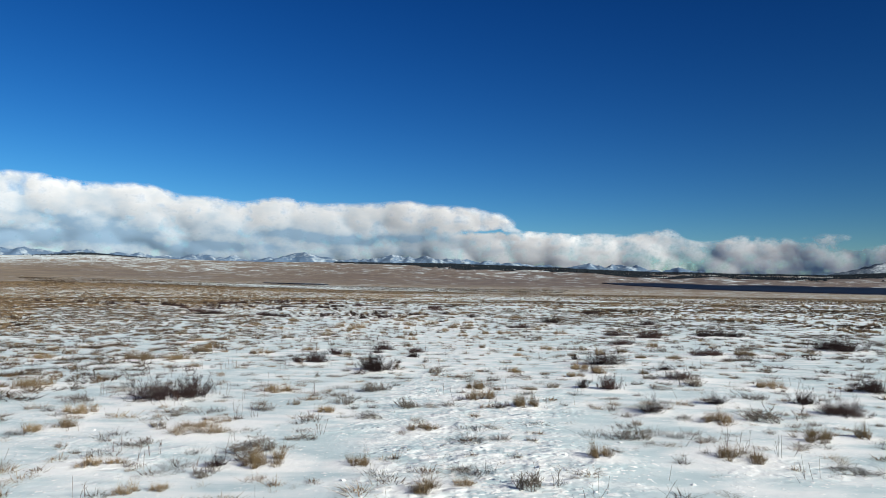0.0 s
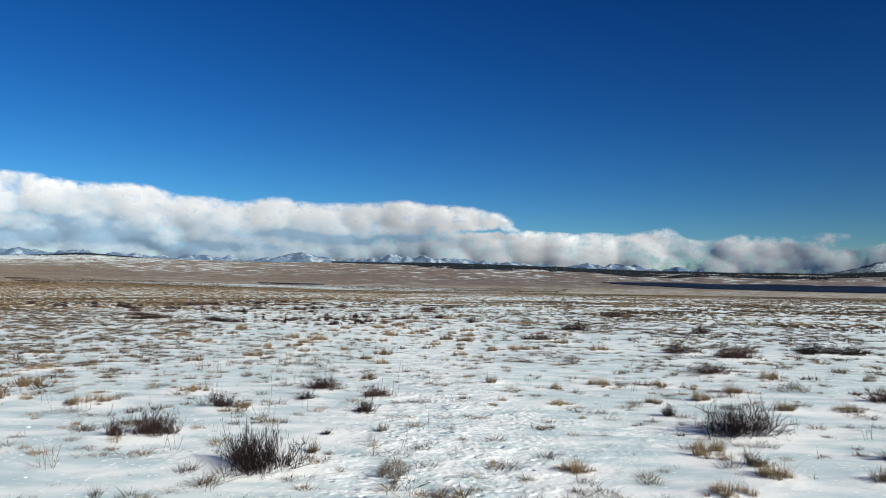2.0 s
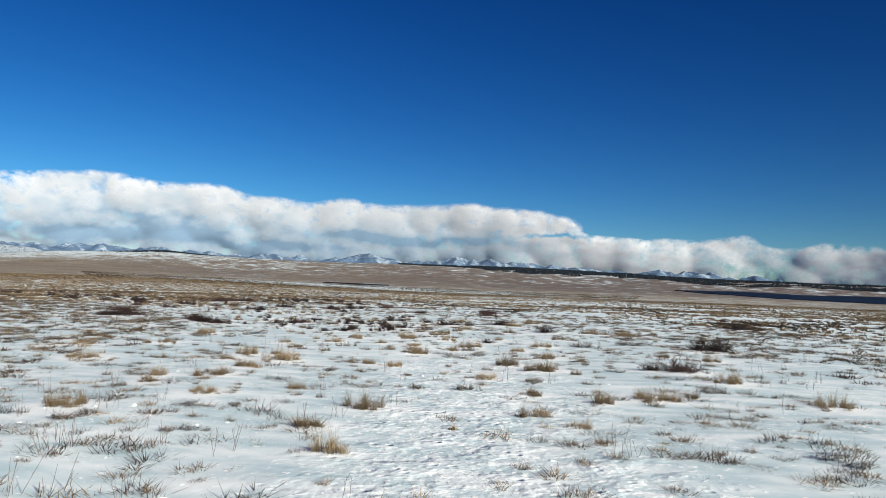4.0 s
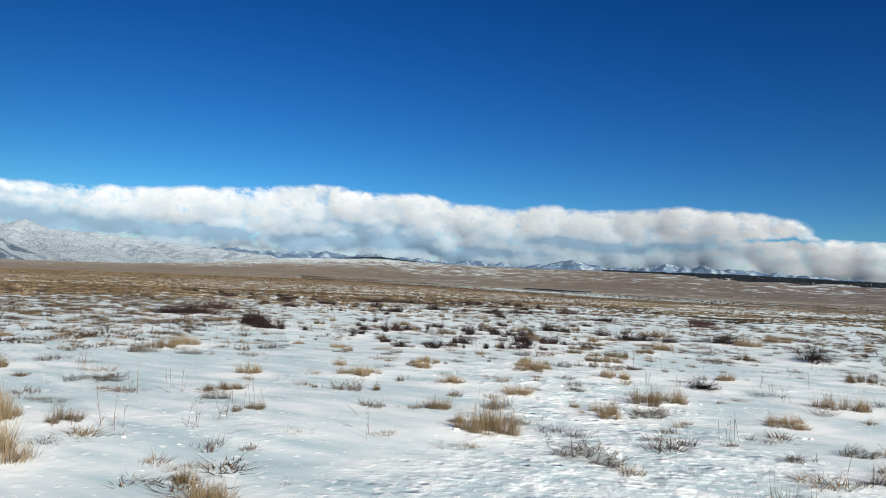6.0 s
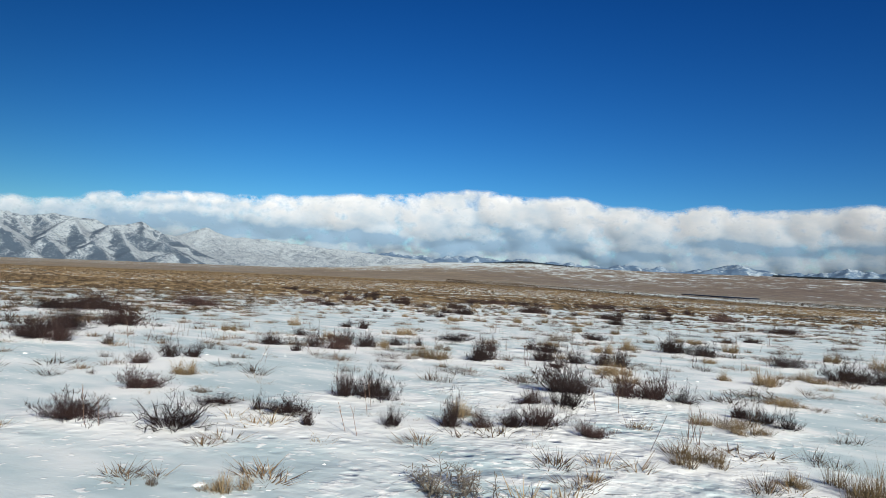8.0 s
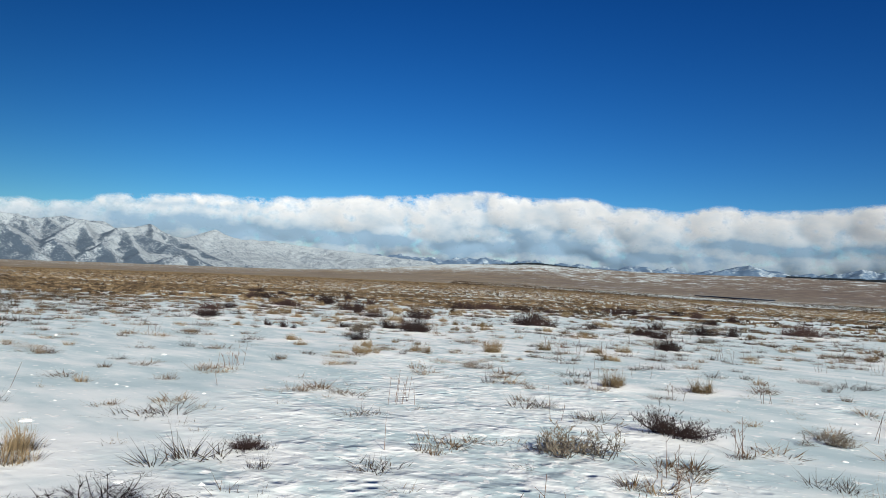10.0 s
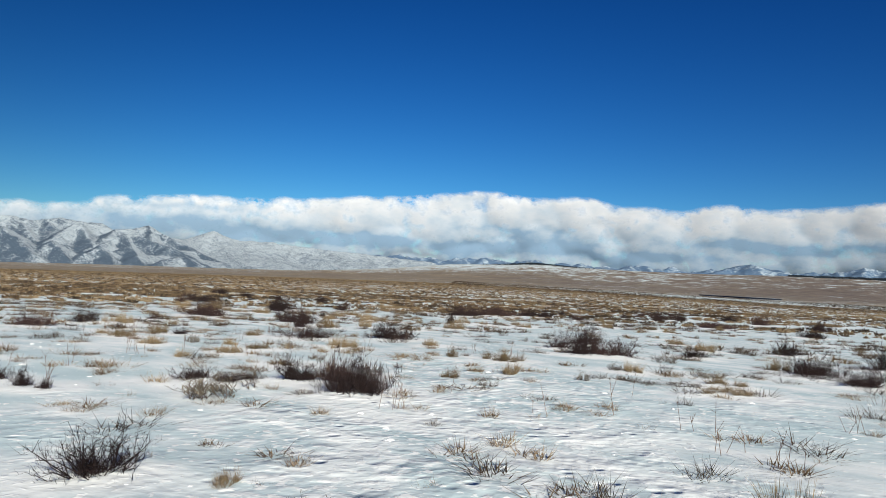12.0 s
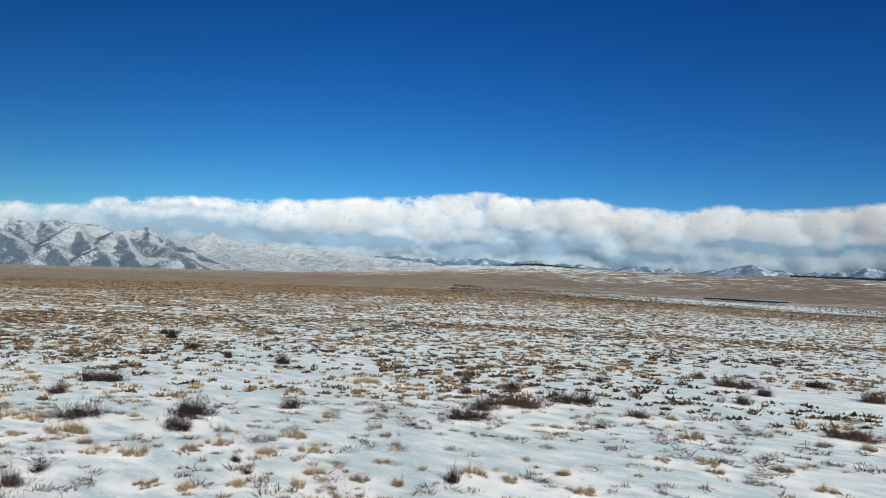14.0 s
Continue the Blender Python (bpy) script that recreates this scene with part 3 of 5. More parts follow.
TUSSOCKS_E = [(-8.8, 83.9, 0.51, 0.22), (-19.3, 84.0, 0.59, 0.33), (3.2, 84.4, 1.08, 0.45), (-3.9, 84.7, 1.22, 0.60), (-18.5, 84.8, 1.02, 0.34), (-4.6, 85.1, 0.43, 0.19), (-4.3, 85.4, 0.34, 0.15), (-11.4, 85.4, 0.60, 0.20), (-10.9, 85.8, 0.71, 0.24), (12.5, 86.3, 1.17, 0.39), (-5.6, 86.5, 0.70, 0.36), (-8.1, 88.2, 0.26, 0.29), (10.4, 88.4, 0.97, 0.35), (-2.2, 88.6, 1.22, 0.39), (-12.7, 88.7, 0.80, 0.38), (-3.0, 89.4, 0.35, 0.17), (1.9, 90.1, 1.20, 0.29), (-4.8, 90.1, 0.96, 0.24), (-6.9, 90.6, 0.82, 0.29), (-10.0, 90.8, 1.23, 0.30), (-1.5, 91.2, 1.05, 0.52), (-0.8, 91.8, 0.81, 0.50), (-11.8, 92.4, 0.51, 0.27), (-20.0, 92.7, 1.27, 0.44)]
TUSSOCKS_F = [(-9.1, 93.3, 0.95, 0.39), (3.5, 93.5, 1.52, 0.45), (-20.5, 94.4, 1.29, 0.50), (-9.5, 94.9, 1.08, 0.24), (-5.9, 95.5, 1.13, 0.49), (-3.1, 95.9, 1.25, 0.33), (-5.7, 96.8, 0.66, 0.38), (-6.4, 96.8, 0.78, 0.31), (-14.2, 97.2, 0.54, 0.25), (-15.5, 98.4, 0.61, 0.31), (-6.9, 98.4, 0.65, 0.31), (0.6, 98.5, 0.95, 0.30), (-17.7, 98.8, 0.70, 0.19), (-9.2, 99.8, 0.47, 0.20), (-4.5, 101.2, 0.85, 0.35), (-3.8, 101.3, 0.98, 0.35), (5.3, 101.8, 1.33, 0.43), (-16.3, 104.3, 0.64, 0.32), (-5.0, 104.5, 0.44, 0.21), (-4.2, 104.7, 1.14, 0.39), (-6.1, 104.7, 0.81, 0.27), (-10.0, 105.2, 0.59, 0.36), (-6.2, 107.8, 0.93, 0.19), (-6.9, 107.9, 0.45, 0.23)]
TUSSOCKS_G = [(1.5, 108.6, 1.04, 0.37), (-3.3, 108.8, 1.19, 0.31), (11.8, 110.1, 2.73, 0.59), (9.4, 111.5, 2.05, 0.55), (-6.2, 111.7, 0.89, 0.21), (-15.6, 111.8, 1.53, 0.40), (-2.7, 111.9, 1.17, 0.50), (-9.8, 112.3, 0.81, 0.25), (-25.3, 112.6, 1.01, 0.35), (-18.5, 113.3, 0.52, 0.39), (-10.7, 113.8, 1.18, 0.37), (-22.1, 114.6, 0.57, 0.31), (-7.2, 115.6, 0.99, 0.45), (-8.3, 115.8, 0.42, 0.33), (-27.4, 117.7, 0.64, 0.56), (-6.6, 117.8, 1.29, 0.31), (-21.9, 118.5, 1.29, 0.35), (-17.9, 119.4, 0.54, 0.20), (1.8, 120.2, 1.75, 0.60), (-13.6, 120.2, 0.94, 0.45), (-9.8, 120.5, 0.51, 0.25), (-16.0, 120.6, 1.03, 0.26), (-13.5, 122.8, 0.73, 0.55), (-4.1, 123.8, 2.64, 0.60)]
TUSSOCKS_H = [(-6.5, 126.0, 1.16, 0.38), (-10.4, 126.6, 0.96, 0.55), (3.9, 127.6, 2.05, 0.59), (-13.1, 130.2, 1.63, 0.26), (-28.1, 130.9, 0.56, 0.14), (-19.4, 131.5, 0.80, 0.46), (-27.7, 131.6, 1.02, 0.30), (-17.6, 132.3, 0.80, 0.36), (-31.4, 132.3, 0.62, 0.22), (-29.1, 133.3, 0.21, 0.16), (-33.1, 133.5, 0.73, 0.27), (-28.6, 133.6, 0.32, 0.14), (-29.6, 133.8, 0.52, 0.32), (-27.5, 133.9, 0.58, 0.30), (-27.1, 134.0, 0.33, 0.29), (-24.0, 134.9, 0.30, 0.14), (-30.5, 136.4, 0.44, 0.18), (-25.9, 136.4, 0.74, 0.60), (-40.4, 136.6, 0.67, 0.24), (-21.9, 137.7, 0.39, 0.25), (-25.2, 137.8, 0.37, 0.14), (-22.2, 138.0, 0.51, 0.29), (-25.4, 139.4, 0.70, 0.42), (-23.6, 140.2, 0.82, 0.29)]
TUSSOCKS_I = [(-23.4, 142.4, 0.87, 0.37), (-41.1, 143.0, 0.46, 0.32), (-38.2, 144.0, 0.71, 0.20), (-36.6, 144.2, 0.38, 0.36), (-44.6, 144.2, 0.94, 0.33), (-41.3, 144.7, 0.83, 0.32), (-47.6, 144.9, 1.11, 0.37), (-49.5, 145.2, 0.56, 0.24), (-34.2, 146.0, 0.49, 0.32), (-42.0, 146.4, 0.82, 0.23), (-43.7, 146.5, 0.59, 0.28), (-48.8, 147.1, 0.89, 0.48), (-34.4, 147.5, 0.48, 0.19), (-33.5, 147.7, 0.67, 0.37), (-55.1, 149.0, 1.43, 0.55), (-41.1, 149.3, 1.38, 0.44), (-46.2, 149.6, 0.70, 0.33), (-28.4, 149.7, 1.53, 0.17), (-37.0, 150.1, 0.59, 0.46), (-35.3, 150.6, 1.36, 0.33), (-53.8, 151.0, 0.61, 0.32), (-29.0, 151.2, 0.84, 0.24), (-28.4, 151.4, 0.47, 0.23), (-31.6, 151.8, 0.90, 0.33)]
TUSSOCKS_J = [(-39.9, 152.8, 0.85, 0.32), (-28.5, 156.9, 0.77, 0.52), (-49.8, 157.3, 1.52, 0.60), (-46.1, 159.5, 1.10, 0.41), (-49.8, 160.3, 0.80, 0.60), (-69.4, 161.8, 1.09, 0.23), (-58.5, 161.8, 1.11, 0.24), (-57.2, 162.4, 0.82, 0.38), (-32.6, 162.8, 1.28, 0.45), (-64.2, 163.0, 1.34, 0.23), (-66.0, 163.4, 0.65, 0.41), (-74.1, 163.6, 1.03, 0.44), (-62.8, 163.7, 1.22, 0.51), (-68.8, 163.9, 2.13, 0.56), (-56.1, 163.9, 0.91, 0.33), (-72.7, 164.1, 1.57, 0.51), (-46.6, 164.4, 1.69, 0.60), (-54.5, 165.3, 0.77, 0.40), (-52.9, 165.8, 1.85, 0.17), (-61.9, 166.0, 1.03, 0.32), (-55.5, 167.1, 0.87, 0.39), (-35.0, 167.5, 1.11, 0.39), (-53.5, 167.5, 0.91, 0.42), (-62.0, 167.5, 1.28, 0.38)]
TUSSOCKS_K = [(-59.2, 167.8, 0.90, 0.42), (-70.2, 168.1, 0.69, 0.38), (-52.1, 168.1, 0.70, 0.43), (-58.3, 169.6, 1.23, 0.33), (-60.6, 170.8, 0.98, 0.42), (-50.8, 171.3, 1.05, 0.52), (-49.2, 171.4, 0.86, 0.25), (-46.5, 172.1, 1.11, 0.32), (-48.0, 173.9, 0.72, 0.35), (-63.2, 175.4, 0.68, 0.52), (-45.6, 176.0, 0.37, 0.25), (-43.3, 178.8, 0.80, 0.30), (-39.0, 179.2, 0.92, 0.34), (-45.8, 179.5, 1.05, 0.18), (-43.9, 180.1, 1.05, 0.30), (-101.7, 180.4, 1.76, 0.60), (-41.1, 181.6, 0.94, 0.33), (-52.7, 182.5, 0.96, 0.25), (-52.1, 184.8, 0.97, 0.24), (-46.2, 185.7, 1.37, 0.60), (-70.7, 187.5, 2.32, 0.53), (-38.5, 190.3, 0.92, 0.42), (-48.7, 190.6, 0.78, 0.48)]
TUSSOCKS_L = [(1.5, 31.3, 1.02, 0.37), (3.9, 30.9, 0.72, 0.16), (10.7, 36.7, 0.82, 0.32)]
TUSSOCKS = TUSSOCKS_A + TUSSOCKS_B + TUSSOCKS_C + TUSSOCKS_D + TUSSOCKS_E + TUSSOCKS_F + TUSSOCKS_G + TUSSOCKS_H + TUSSOCKS_I + TUSSOCKS_J + TUSSOCKS_K + TUSSOCKS_L
SAGES_A = [(2.1, 15.9, 1.06, 0.49), (-5.7, 16.8, 0.71, 0.28), (10.3, 17.5, 1.20, 0.20), (-5.3, 19.1, 1.71, 0.44), (-8.7, 20.0, 1.13, 0.21), (2.7, 20.5, 0.48, 0.13), (-4.2, 20.7, 0.82, 0.19), (5.8, 21.4, 1.26, 0.40), (-9.1, 22.4, 0.76, 0.19), (-2.6, 24.3, 1.21, 0.27), (11.5, 24.7, 2.26, 0.50), (-9.4, 24.8, 1.48, 0.23), (-6.5, 25.6, 1.06, 0.38), (2.3, 26.3, 0.54, 0.23), (-1.4, 26.5, 1.11, 0.48), (-5.6, 26.6, 0.45, 0.23), (-3.7, 27.0, 0.76, 0.46), (-14.4, 27.3, 1.67, 0.32), (12.9, 29.2, 1.29, 0.32), (-2.9, 30.4, 1.51, 0.50), (11.9, 32.8, 1.63, 0.46), (-16.0, 34.7, 2.45, 0.32), (10.5, 34.8, 0.87, 0.27)]
SAGES_B = [(-0.4, 37.3, 0.99, 0.42), (-1.0, 42.1, 0.48, 0.39), (-12.8, 46.4, 0.52, 0.25), (16.1, 51.3, 2.02, 0.45), (-8.9, 55.4, 0.82, 0.28), (-16.2, 56.2, 1.19, 0.26), (-15.3, 60.4, 0.68, 0.28), (-6.7, 61.9, 0.43, 0.17), (8.6, 62.2, 1.34, 0.48), (-6.4, 62.3, 0.63, 0.17), (-4.6, 63.3, 0.20, 0.10), (-7.8, 65.4, 0.96, 0.13), (-6.6, 65.6, 0.67, 0.11), (-9.9, 66.2, 1.16, 0.10), (-4.7, 67.8, 0.31, 0.16), (-11.7, 68.2, 0.68, 0.18), (-2.1, 71.0, 0.67, 0.26), (-0.2, 71.2, 0.96, 0.29), (-12.7, 71.2, 0.85, 0.24), (8.8, 73.3, 1.14, 0.30), (2.2, 74.0, 1.00, 0.25), (-6.1, 74.6, 0.76, 0.25), (-4.6, 75.5, 0.56, 0.10), (0.3, 78.3, 0.57, 0.26)]
SAGES_C = [(2.2, 79.5, 0.41, 0.10), (-13.3, 79.5, 1.45, 0.19), (5.1, 81.7, 0.47, 0.37), (-8.9, 83.4, 0.37, 0.18), (-1.6, 83.8, 1.44, 0.30), (-10.4, 84.3, 0.41, 0.18), (-10.2, 84.5, 0.32, 0.16), (-14.5, 85.3, 1.60, 0.21), (1.7, 85.7, 0.61, 0.16), (-7.0, 85.8, 0.69, 0.21), (-3.6, 86.1, 0.78, 0.17), (3.0, 86.9, 0.79, 0.24), (-4.5, 87.6, 0.89, 0.41), (-9.7, 87.7, 0.30, 0.14), (-8.8, 87.8, 0.83, 0.35), (-6.0, 88.7, 0.48, 0.18), (-1.3, 89.3, 1.12, 0.28), (5.2, 89.4, 0.91, 0.18), (-8.4, 90.3, 0.47, 0.18), (15.9, 90.3, 2.87, 0.40), (-19.1, 91.0, 1.40, 0.41), (-17.4, 91.7, 1.07, 0.27), (-3.5, 92.1, 0.75, 0.15), (-9.8, 93.8, 0.34, 0.10)]
SAGES_D = [(-17.4, 94.3, 0.59, 0.36), (-4.3, 94.4, 0.62, 0.13), (6.6, 94.9, 1.84, 0.50), (-8.9, 95.1, 0.20, 0.13), (-17.2, 95.7, 0.83, 0.20), (-14.1, 96.4, 0.68, 0.15), (-12.1, 96.8, 0.70, 0.11), (-7.9, 97.1, 0.25, 0.17), (-12.2, 97.8, 0.68, 0.20), (-5.9, 98.2, 0.37, 0.22), (-0.2, 98.2, 0.50, 0.19), (-5.3, 98.4, 0.82, 0.27), (10.6, 98.4, 2.65, 0.49), (-8.7, 98.7, 0.16, 0.12), (-19.8, 98.7, 0.80, 0.15), (-3.3, 98.9, 0.57, 0.21), (-4.8, 99.1, 0.50, 0.16), (-4.3, 99.3, 0.56, 0.24), (-2.9, 99.3, 0.61, 0.24), (-9.8, 99.4, 0.18, 0.15), (-3.8, 99.4, 0.48, 0.31), (-2.5, 99.6, 0.39, 0.15), (-7.6, 101.3, 1.09, 0.29), (-14.2, 103.1, 0.40, 0.15)]
SAGES_E = [(-17.9, 107.0, 0.53, 0.14), (-3.6, 112.1, 0.64, 0.26), (-6.8, 112.2, 1.45, 0.28), (-17.2, 115.0, 0.81, 0.28), (-17.2, 124.2, 1.29, 0.50), (-14.4, 128.1, 0.87, 0.22), (-26.9, 132.5, 0.36, 0.17), (-25.0, 134.9, 0.17, 0.10), (-24.7, 135.1, 0.24, 0.13), (-24.3, 136.3, 0.55, 0.15), (-29.2, 136.3, 0.48, 0.16), (-22.8, 136.5, 0.44, 0.15), (-39.1, 136.7, 0.44, 0.16), (-24.2, 138.0, 0.52, 0.15), (-23.1, 139.4, 0.60, 0.11), (-35.8, 140.1, 1.86, 0.46), (-32.7, 145.4, 0.44, 0.19), (-44.8, 145.8, 0.60, 0.33), (-39.0, 146.1, 0.73, 0.18), (-42.5, 148.0, 0.54, 0.25), (-31.7, 148.4, 0.47, 0.25), (-30.5, 149.4, 0.81, 0.15), (-29.7, 150.1, 1.23, 0.13), (-32.1, 151.8, 0.56, 0.23)]
SAGES_F = [(-29.6, 152.9, 1.11, 0.25), (-23.5, 154.8, 2.27, 0.31), (-31.8, 155.9, 1.22, 0.30), (-60.3, 160.4, 1.17, 0.29), (-33.8, 162.4, 1.00, 0.27), (-58.6, 164.5, 0.42, 0.23), (-56.6, 165.7, 0.41, 0.16), (-57.6, 168.0, 0.79, 0.20), (-61.6, 169.4, 1.65, 0.29), (-64.6, 169.5, 1.50, 0.32), (-76.5, 170.0, 1.46, 0.24), (-57.9, 174.4, 1.04, 0.32), (-59.6, 175.4, 0.73, 0.42), (-50.7, 177.6, 0.89, 0.21), (-41.4, 178.3, 1.09, 0.24), (-39.4, 185.0, 1.21, 0.24), (-40.5, 189.4, 1.42, 0.30), (-43.7, 189.6, 1.55, 0.41), (-39.8, 200.2, 1.83, 0.35), (-48.5, 201.4, 0.96, 0.49)]
SAGES_G = [(5.0, 31.5, 0.67, 0.32), (7.0, 33.6, 0.70, 0.19), (10.6, 33.2, 0.85, 0.14), (10.1, 31.8, 1.67, 0.11), (9.3, 32.9, 0.71, 0.19), (2.5, 34.2, 0.76, 0.24), (14.6, 40.3, 0.69, 0.20)]
SAGES = SAGES_A + SAGES_B + SAGES_C + SAGES_D + SAGES_E + SAGES_F + SAGES_G

for px, py, pw, ph in SHRUBS:
    MOUNDS.append((px, py, max(pw, 0.6), 0.03 + 0.03 * min(pw, 1.6)))
for px, py, pw, ph in TUSSOCKS:
    if pw > 0.7:
        MOUNDS.append((px, py, pw, 0.04))


# ---- ground: one sheet out to the hills ----
def spread(lo, hi, step, far):
    """Grid lines: even from lo to hi, then wider and wider out to far on both sides."""
    mid = np.arange(lo, hi + step, step)
    out, d = [], step
    while sum(out) < far:
        d = min(d * 1.13, 70)
        out.append(d)
    tail = np.cumsum(out)
    return np.concatenate([lo - tail[::-1], mid, mid[-1] + tail])


def make_ground():
    xs, ys = spread(-62, 26, 0.62, 4500), spread(10, 186, 0.62, 4600)
    gx, gy = np.meshgrid(xs, ys, indexing='ij')
    near = (gx > -75) & (gx < 40) & (gy > 0) & (gy < 215)
    z = np.empty_like(gx)
    z[near] = ground_height(gx[near], gy[near])
    powder = np.zeros_like(gx)
    powder[near] = powder_round_plants(gx[near], gy[near])
    saved = MOUNDS[:]
    MOUNDS.clear()
    z[~near] = ground_height(gx[~near], gy[~near])
    MOUNDS.extend(saved)
    v = np.stack([gx, gy, z], -1).reshape(-1, 3)
    me = build_mesh("ground", v, grid_faces(len(xs), len(ys)), GROUND, True, {"plant_cover": plant_cover(gx, gy).ravel(), "powder": powder.ravel(), "trodden": trodden_way(gx, gy).ravel(), "sage_hills": sage_hills(gx, gy).ravel()})
    tagged(new("ground", me), "wind-crusted snow over a dry grass plain with brown hills beyond", "ground", kind="structure")


make_ground()


# ---- mountains, lakes, woods and clouds of the distance ----
# ridge lines of the western mountains: bearing, metres away, height, from the crest down to the foot
SPURS = [
    [(73.0, 4188, 285), (67.9, 3891, 215), (67.0, 3742, 153), (66.1, 3583, 83)],
    [(82.1, 4480, 250), (76.9, 4485, 321), (70.0, 4460, 310), (67.4, 4422, 294), (66.0, 4373, 279), (64.3, 4424, 310), (63.5, 4404, 297), (61.9, 4375, 290)],
    [(67.4, 4422, 294), (66.4, 4192, 218), (65.8, 4023, 156)],
    [(70.0, 4460, 310), (69.3, 4190, 229), (68.5, 3941, 153)],
    [(65.5, 4403, 294), (64.5, 4194, 223)],
    [(61.7, 4325, 284), (62.8, 4265, 274), (63.5, 4194, 265), (64.7, 3994, 189), (65.7, 3843, 123), (66.4, 3682, 69)],
    [(63.1, 4215, 269), (62.5, 3975, 177), (62.0, 3805, 110)],
    [(58.7, 4377, 296), (59.4, 4307, 272), (60.7, 4196, 248), (61.7, 3995, 181), (62.6, 3845, 126), (63.4, 3684, 75)],
    [(60.7, 4196, 248), (58.9, 4067, 210), (56.9, 3928, 165), (55.0, 3769, 103), (53.8, 3670, 65)],
    [(60.0, 4127, 226), (59.7, 3927, 153), (59.0, 3687, 75)],
    [(58.7, 4377, 296), (57.3, 4268, 242), (55.7, 4129, 185), (54.3, 3970, 132), (52.6, 3791, 86)],
    [(58.5, 4377, 294), (58.1, 4098, 197), (57.4, 3898, 126)],
    [(64.8, 3784, 152), (65.7, 3683, 97), (66.4, 3582, 52)],
    [(64.8, 3784, 152), (64.1, 3684, 104), (63.6, 3574, 52)],
    [(61.7, 3766, 144), (62.8, 3665, 93), (63.6, 3574, 49)],
    [(61.7, 3766, 144), (61.1, 3666, 97), (60.7, 3556, 49)],
    [(59.7, 3827, 158), (59.2, 3687, 105), (58.6, 3557, 53)],
    [(56.0, 3809, 121), (57.3, 3688, 87), (58.2, 3588, 55)],
    [(56.0, 3809, 121), (54.7, 3689, 79)],
    [(74.0, 3937, 198), (71.6, 3739, 117), (69.6, 3600, 50)],
    [(79.7, 3982, 184), (77.4, 3754, 99), (76.0, 3595, 25)],
]
OPEN_SLOPES = [
    [(57.5, 4408, 235), (55.7, 4449, 236), (54.5, 4480, 268), (53.9, 4490, 297), (53.2, 4480, 275), (52.4, 4471, 254), (51.1, 4451, 249), (49.4, 4452, 250), (47.6, 4443, 236), (44.9, 4404, 217), (42.1, 4375, 205), (39.3, 4315, 185), (36.5, 4276, 172)],
    [(53.9, 4490, 297), (53.5, 4250, 200), (52.6, 3931, 98)],
    [(51.1, 4451, 249), (51.7, 4171, 166), (52.8, 3930, 91)],
    [(50.4, 4232, 187), (51.7, 4071, 136), (52.9, 3870, 74)],
    [(50.4, 4232, 187), (49.3, 4052, 132), (48.3, 3902, 88)],
    [(47.6, 4443, 233), (48.0, 4173, 154), (48.3, 3952, 95)],
    [(46.7, 4253, 189), (45.0, 4054, 141), (43.9, 3914, 97)],
    [(44.9, 4404, 214), (42.9, 4114, 144), (41.6, 3975, 105)],
    [(42.1, 4375, 202), (40.6, 4135, 140)],
]


def make_ridges(name, label, mat, groups, foot, az0, az1, r0, r1, seed, step=0.085, rows=124):
    """Steep snowy ridges that branch down from the crests; each group has its own flank steepness and woods."""
    azs, rs = np.arange(az0, az1, step), np.linspace(r0, r1, rows)
    a, r = np.meshgrid(azs, rs, indexing='ij')
    x, y = at_bearing(a, r)
    base = r * np.tan(np.radians(profile(azs, foot)))[:, None]
    bx = x + 34 * (fbm(x / 120, y / 120, seed, 3) - 0.44)
    by = y + 34 * (fbm(x / 120, y / 120, seed + 4, 3) - 0.44)
    z, open_share = base - 25, np.zeros_like(x)
    for lines, steep, openness in groups:
        own = base - 60
        for line in lines:
            for (a0, d0, h0), (a1, d1, h1) in zip(line, line[1:]):
                (px, py), (qx, qy) = at_bearing(a0, d0), at_bearing(a1, d1)
                dx, dy = qx - px, qy - py
                u = np.clip(((bx - px) * dx + (by - py) * dy) / (dx * dx + dy * dy), 0, 1)
                away = np.hypot(bx - px - u * dx, by - py - u * dy)
                flank = h0 + (h1 - h0) * u - steep * (np.sqrt(away * away + 81) - 9) * (1 - 0.00055 * np.minimum(away, 700))
                own = np.logaddexp(own / 3.0, flank / 3.0) * 3.0
        open_share = np.where(own > z, openness, open_share)
        z = np.logaddexp(z / 2.5, own / 2.5) * 2.5
    gully = np.abs(2 * value_noise(x / 42, y / 42, seed + 8) - 1) * 7 + np.abs(2 * value_noise(x / 17, y / 17, seed + 9) - 1) * 3.5
    rise = np.clip((z - base) / 190, 0, 1)
    z = z - (gully - 4) * np.clip((z - base) / 50, 0, 1) * 0.9 + 1.5 * (fbm(x / 25, y / 25, seed + 2, 3) - 0.44)
    z = base - 25 + (z - base + 25) * ease(r0, r0 + 60, r)
    facing = np.gradient(z, axis=0) / (np.radians(step) * r)
    # woods, plus left-facing slopes darkened in colour to stand in for shade
    wooded = 0.50 - 0.8 * facing + 0.9 * (fbm(x / 70, y / 70, seed + 12, 4) - 0.46) + 0.55 * (0.42 - rise) + 0.03 * (gully - 4)
    wooded = np.clip(wooded * (1 - open_share), 0, 1)
    me = build_mesh(name, np.stack([x, y, z], -1).reshape(-1, 3), grid_faces(len(azs), len(rs)), mat, True, {"wooded": wooded.ravel()})
    return tagged(new(name, me), label, "mountain", kind="structure")


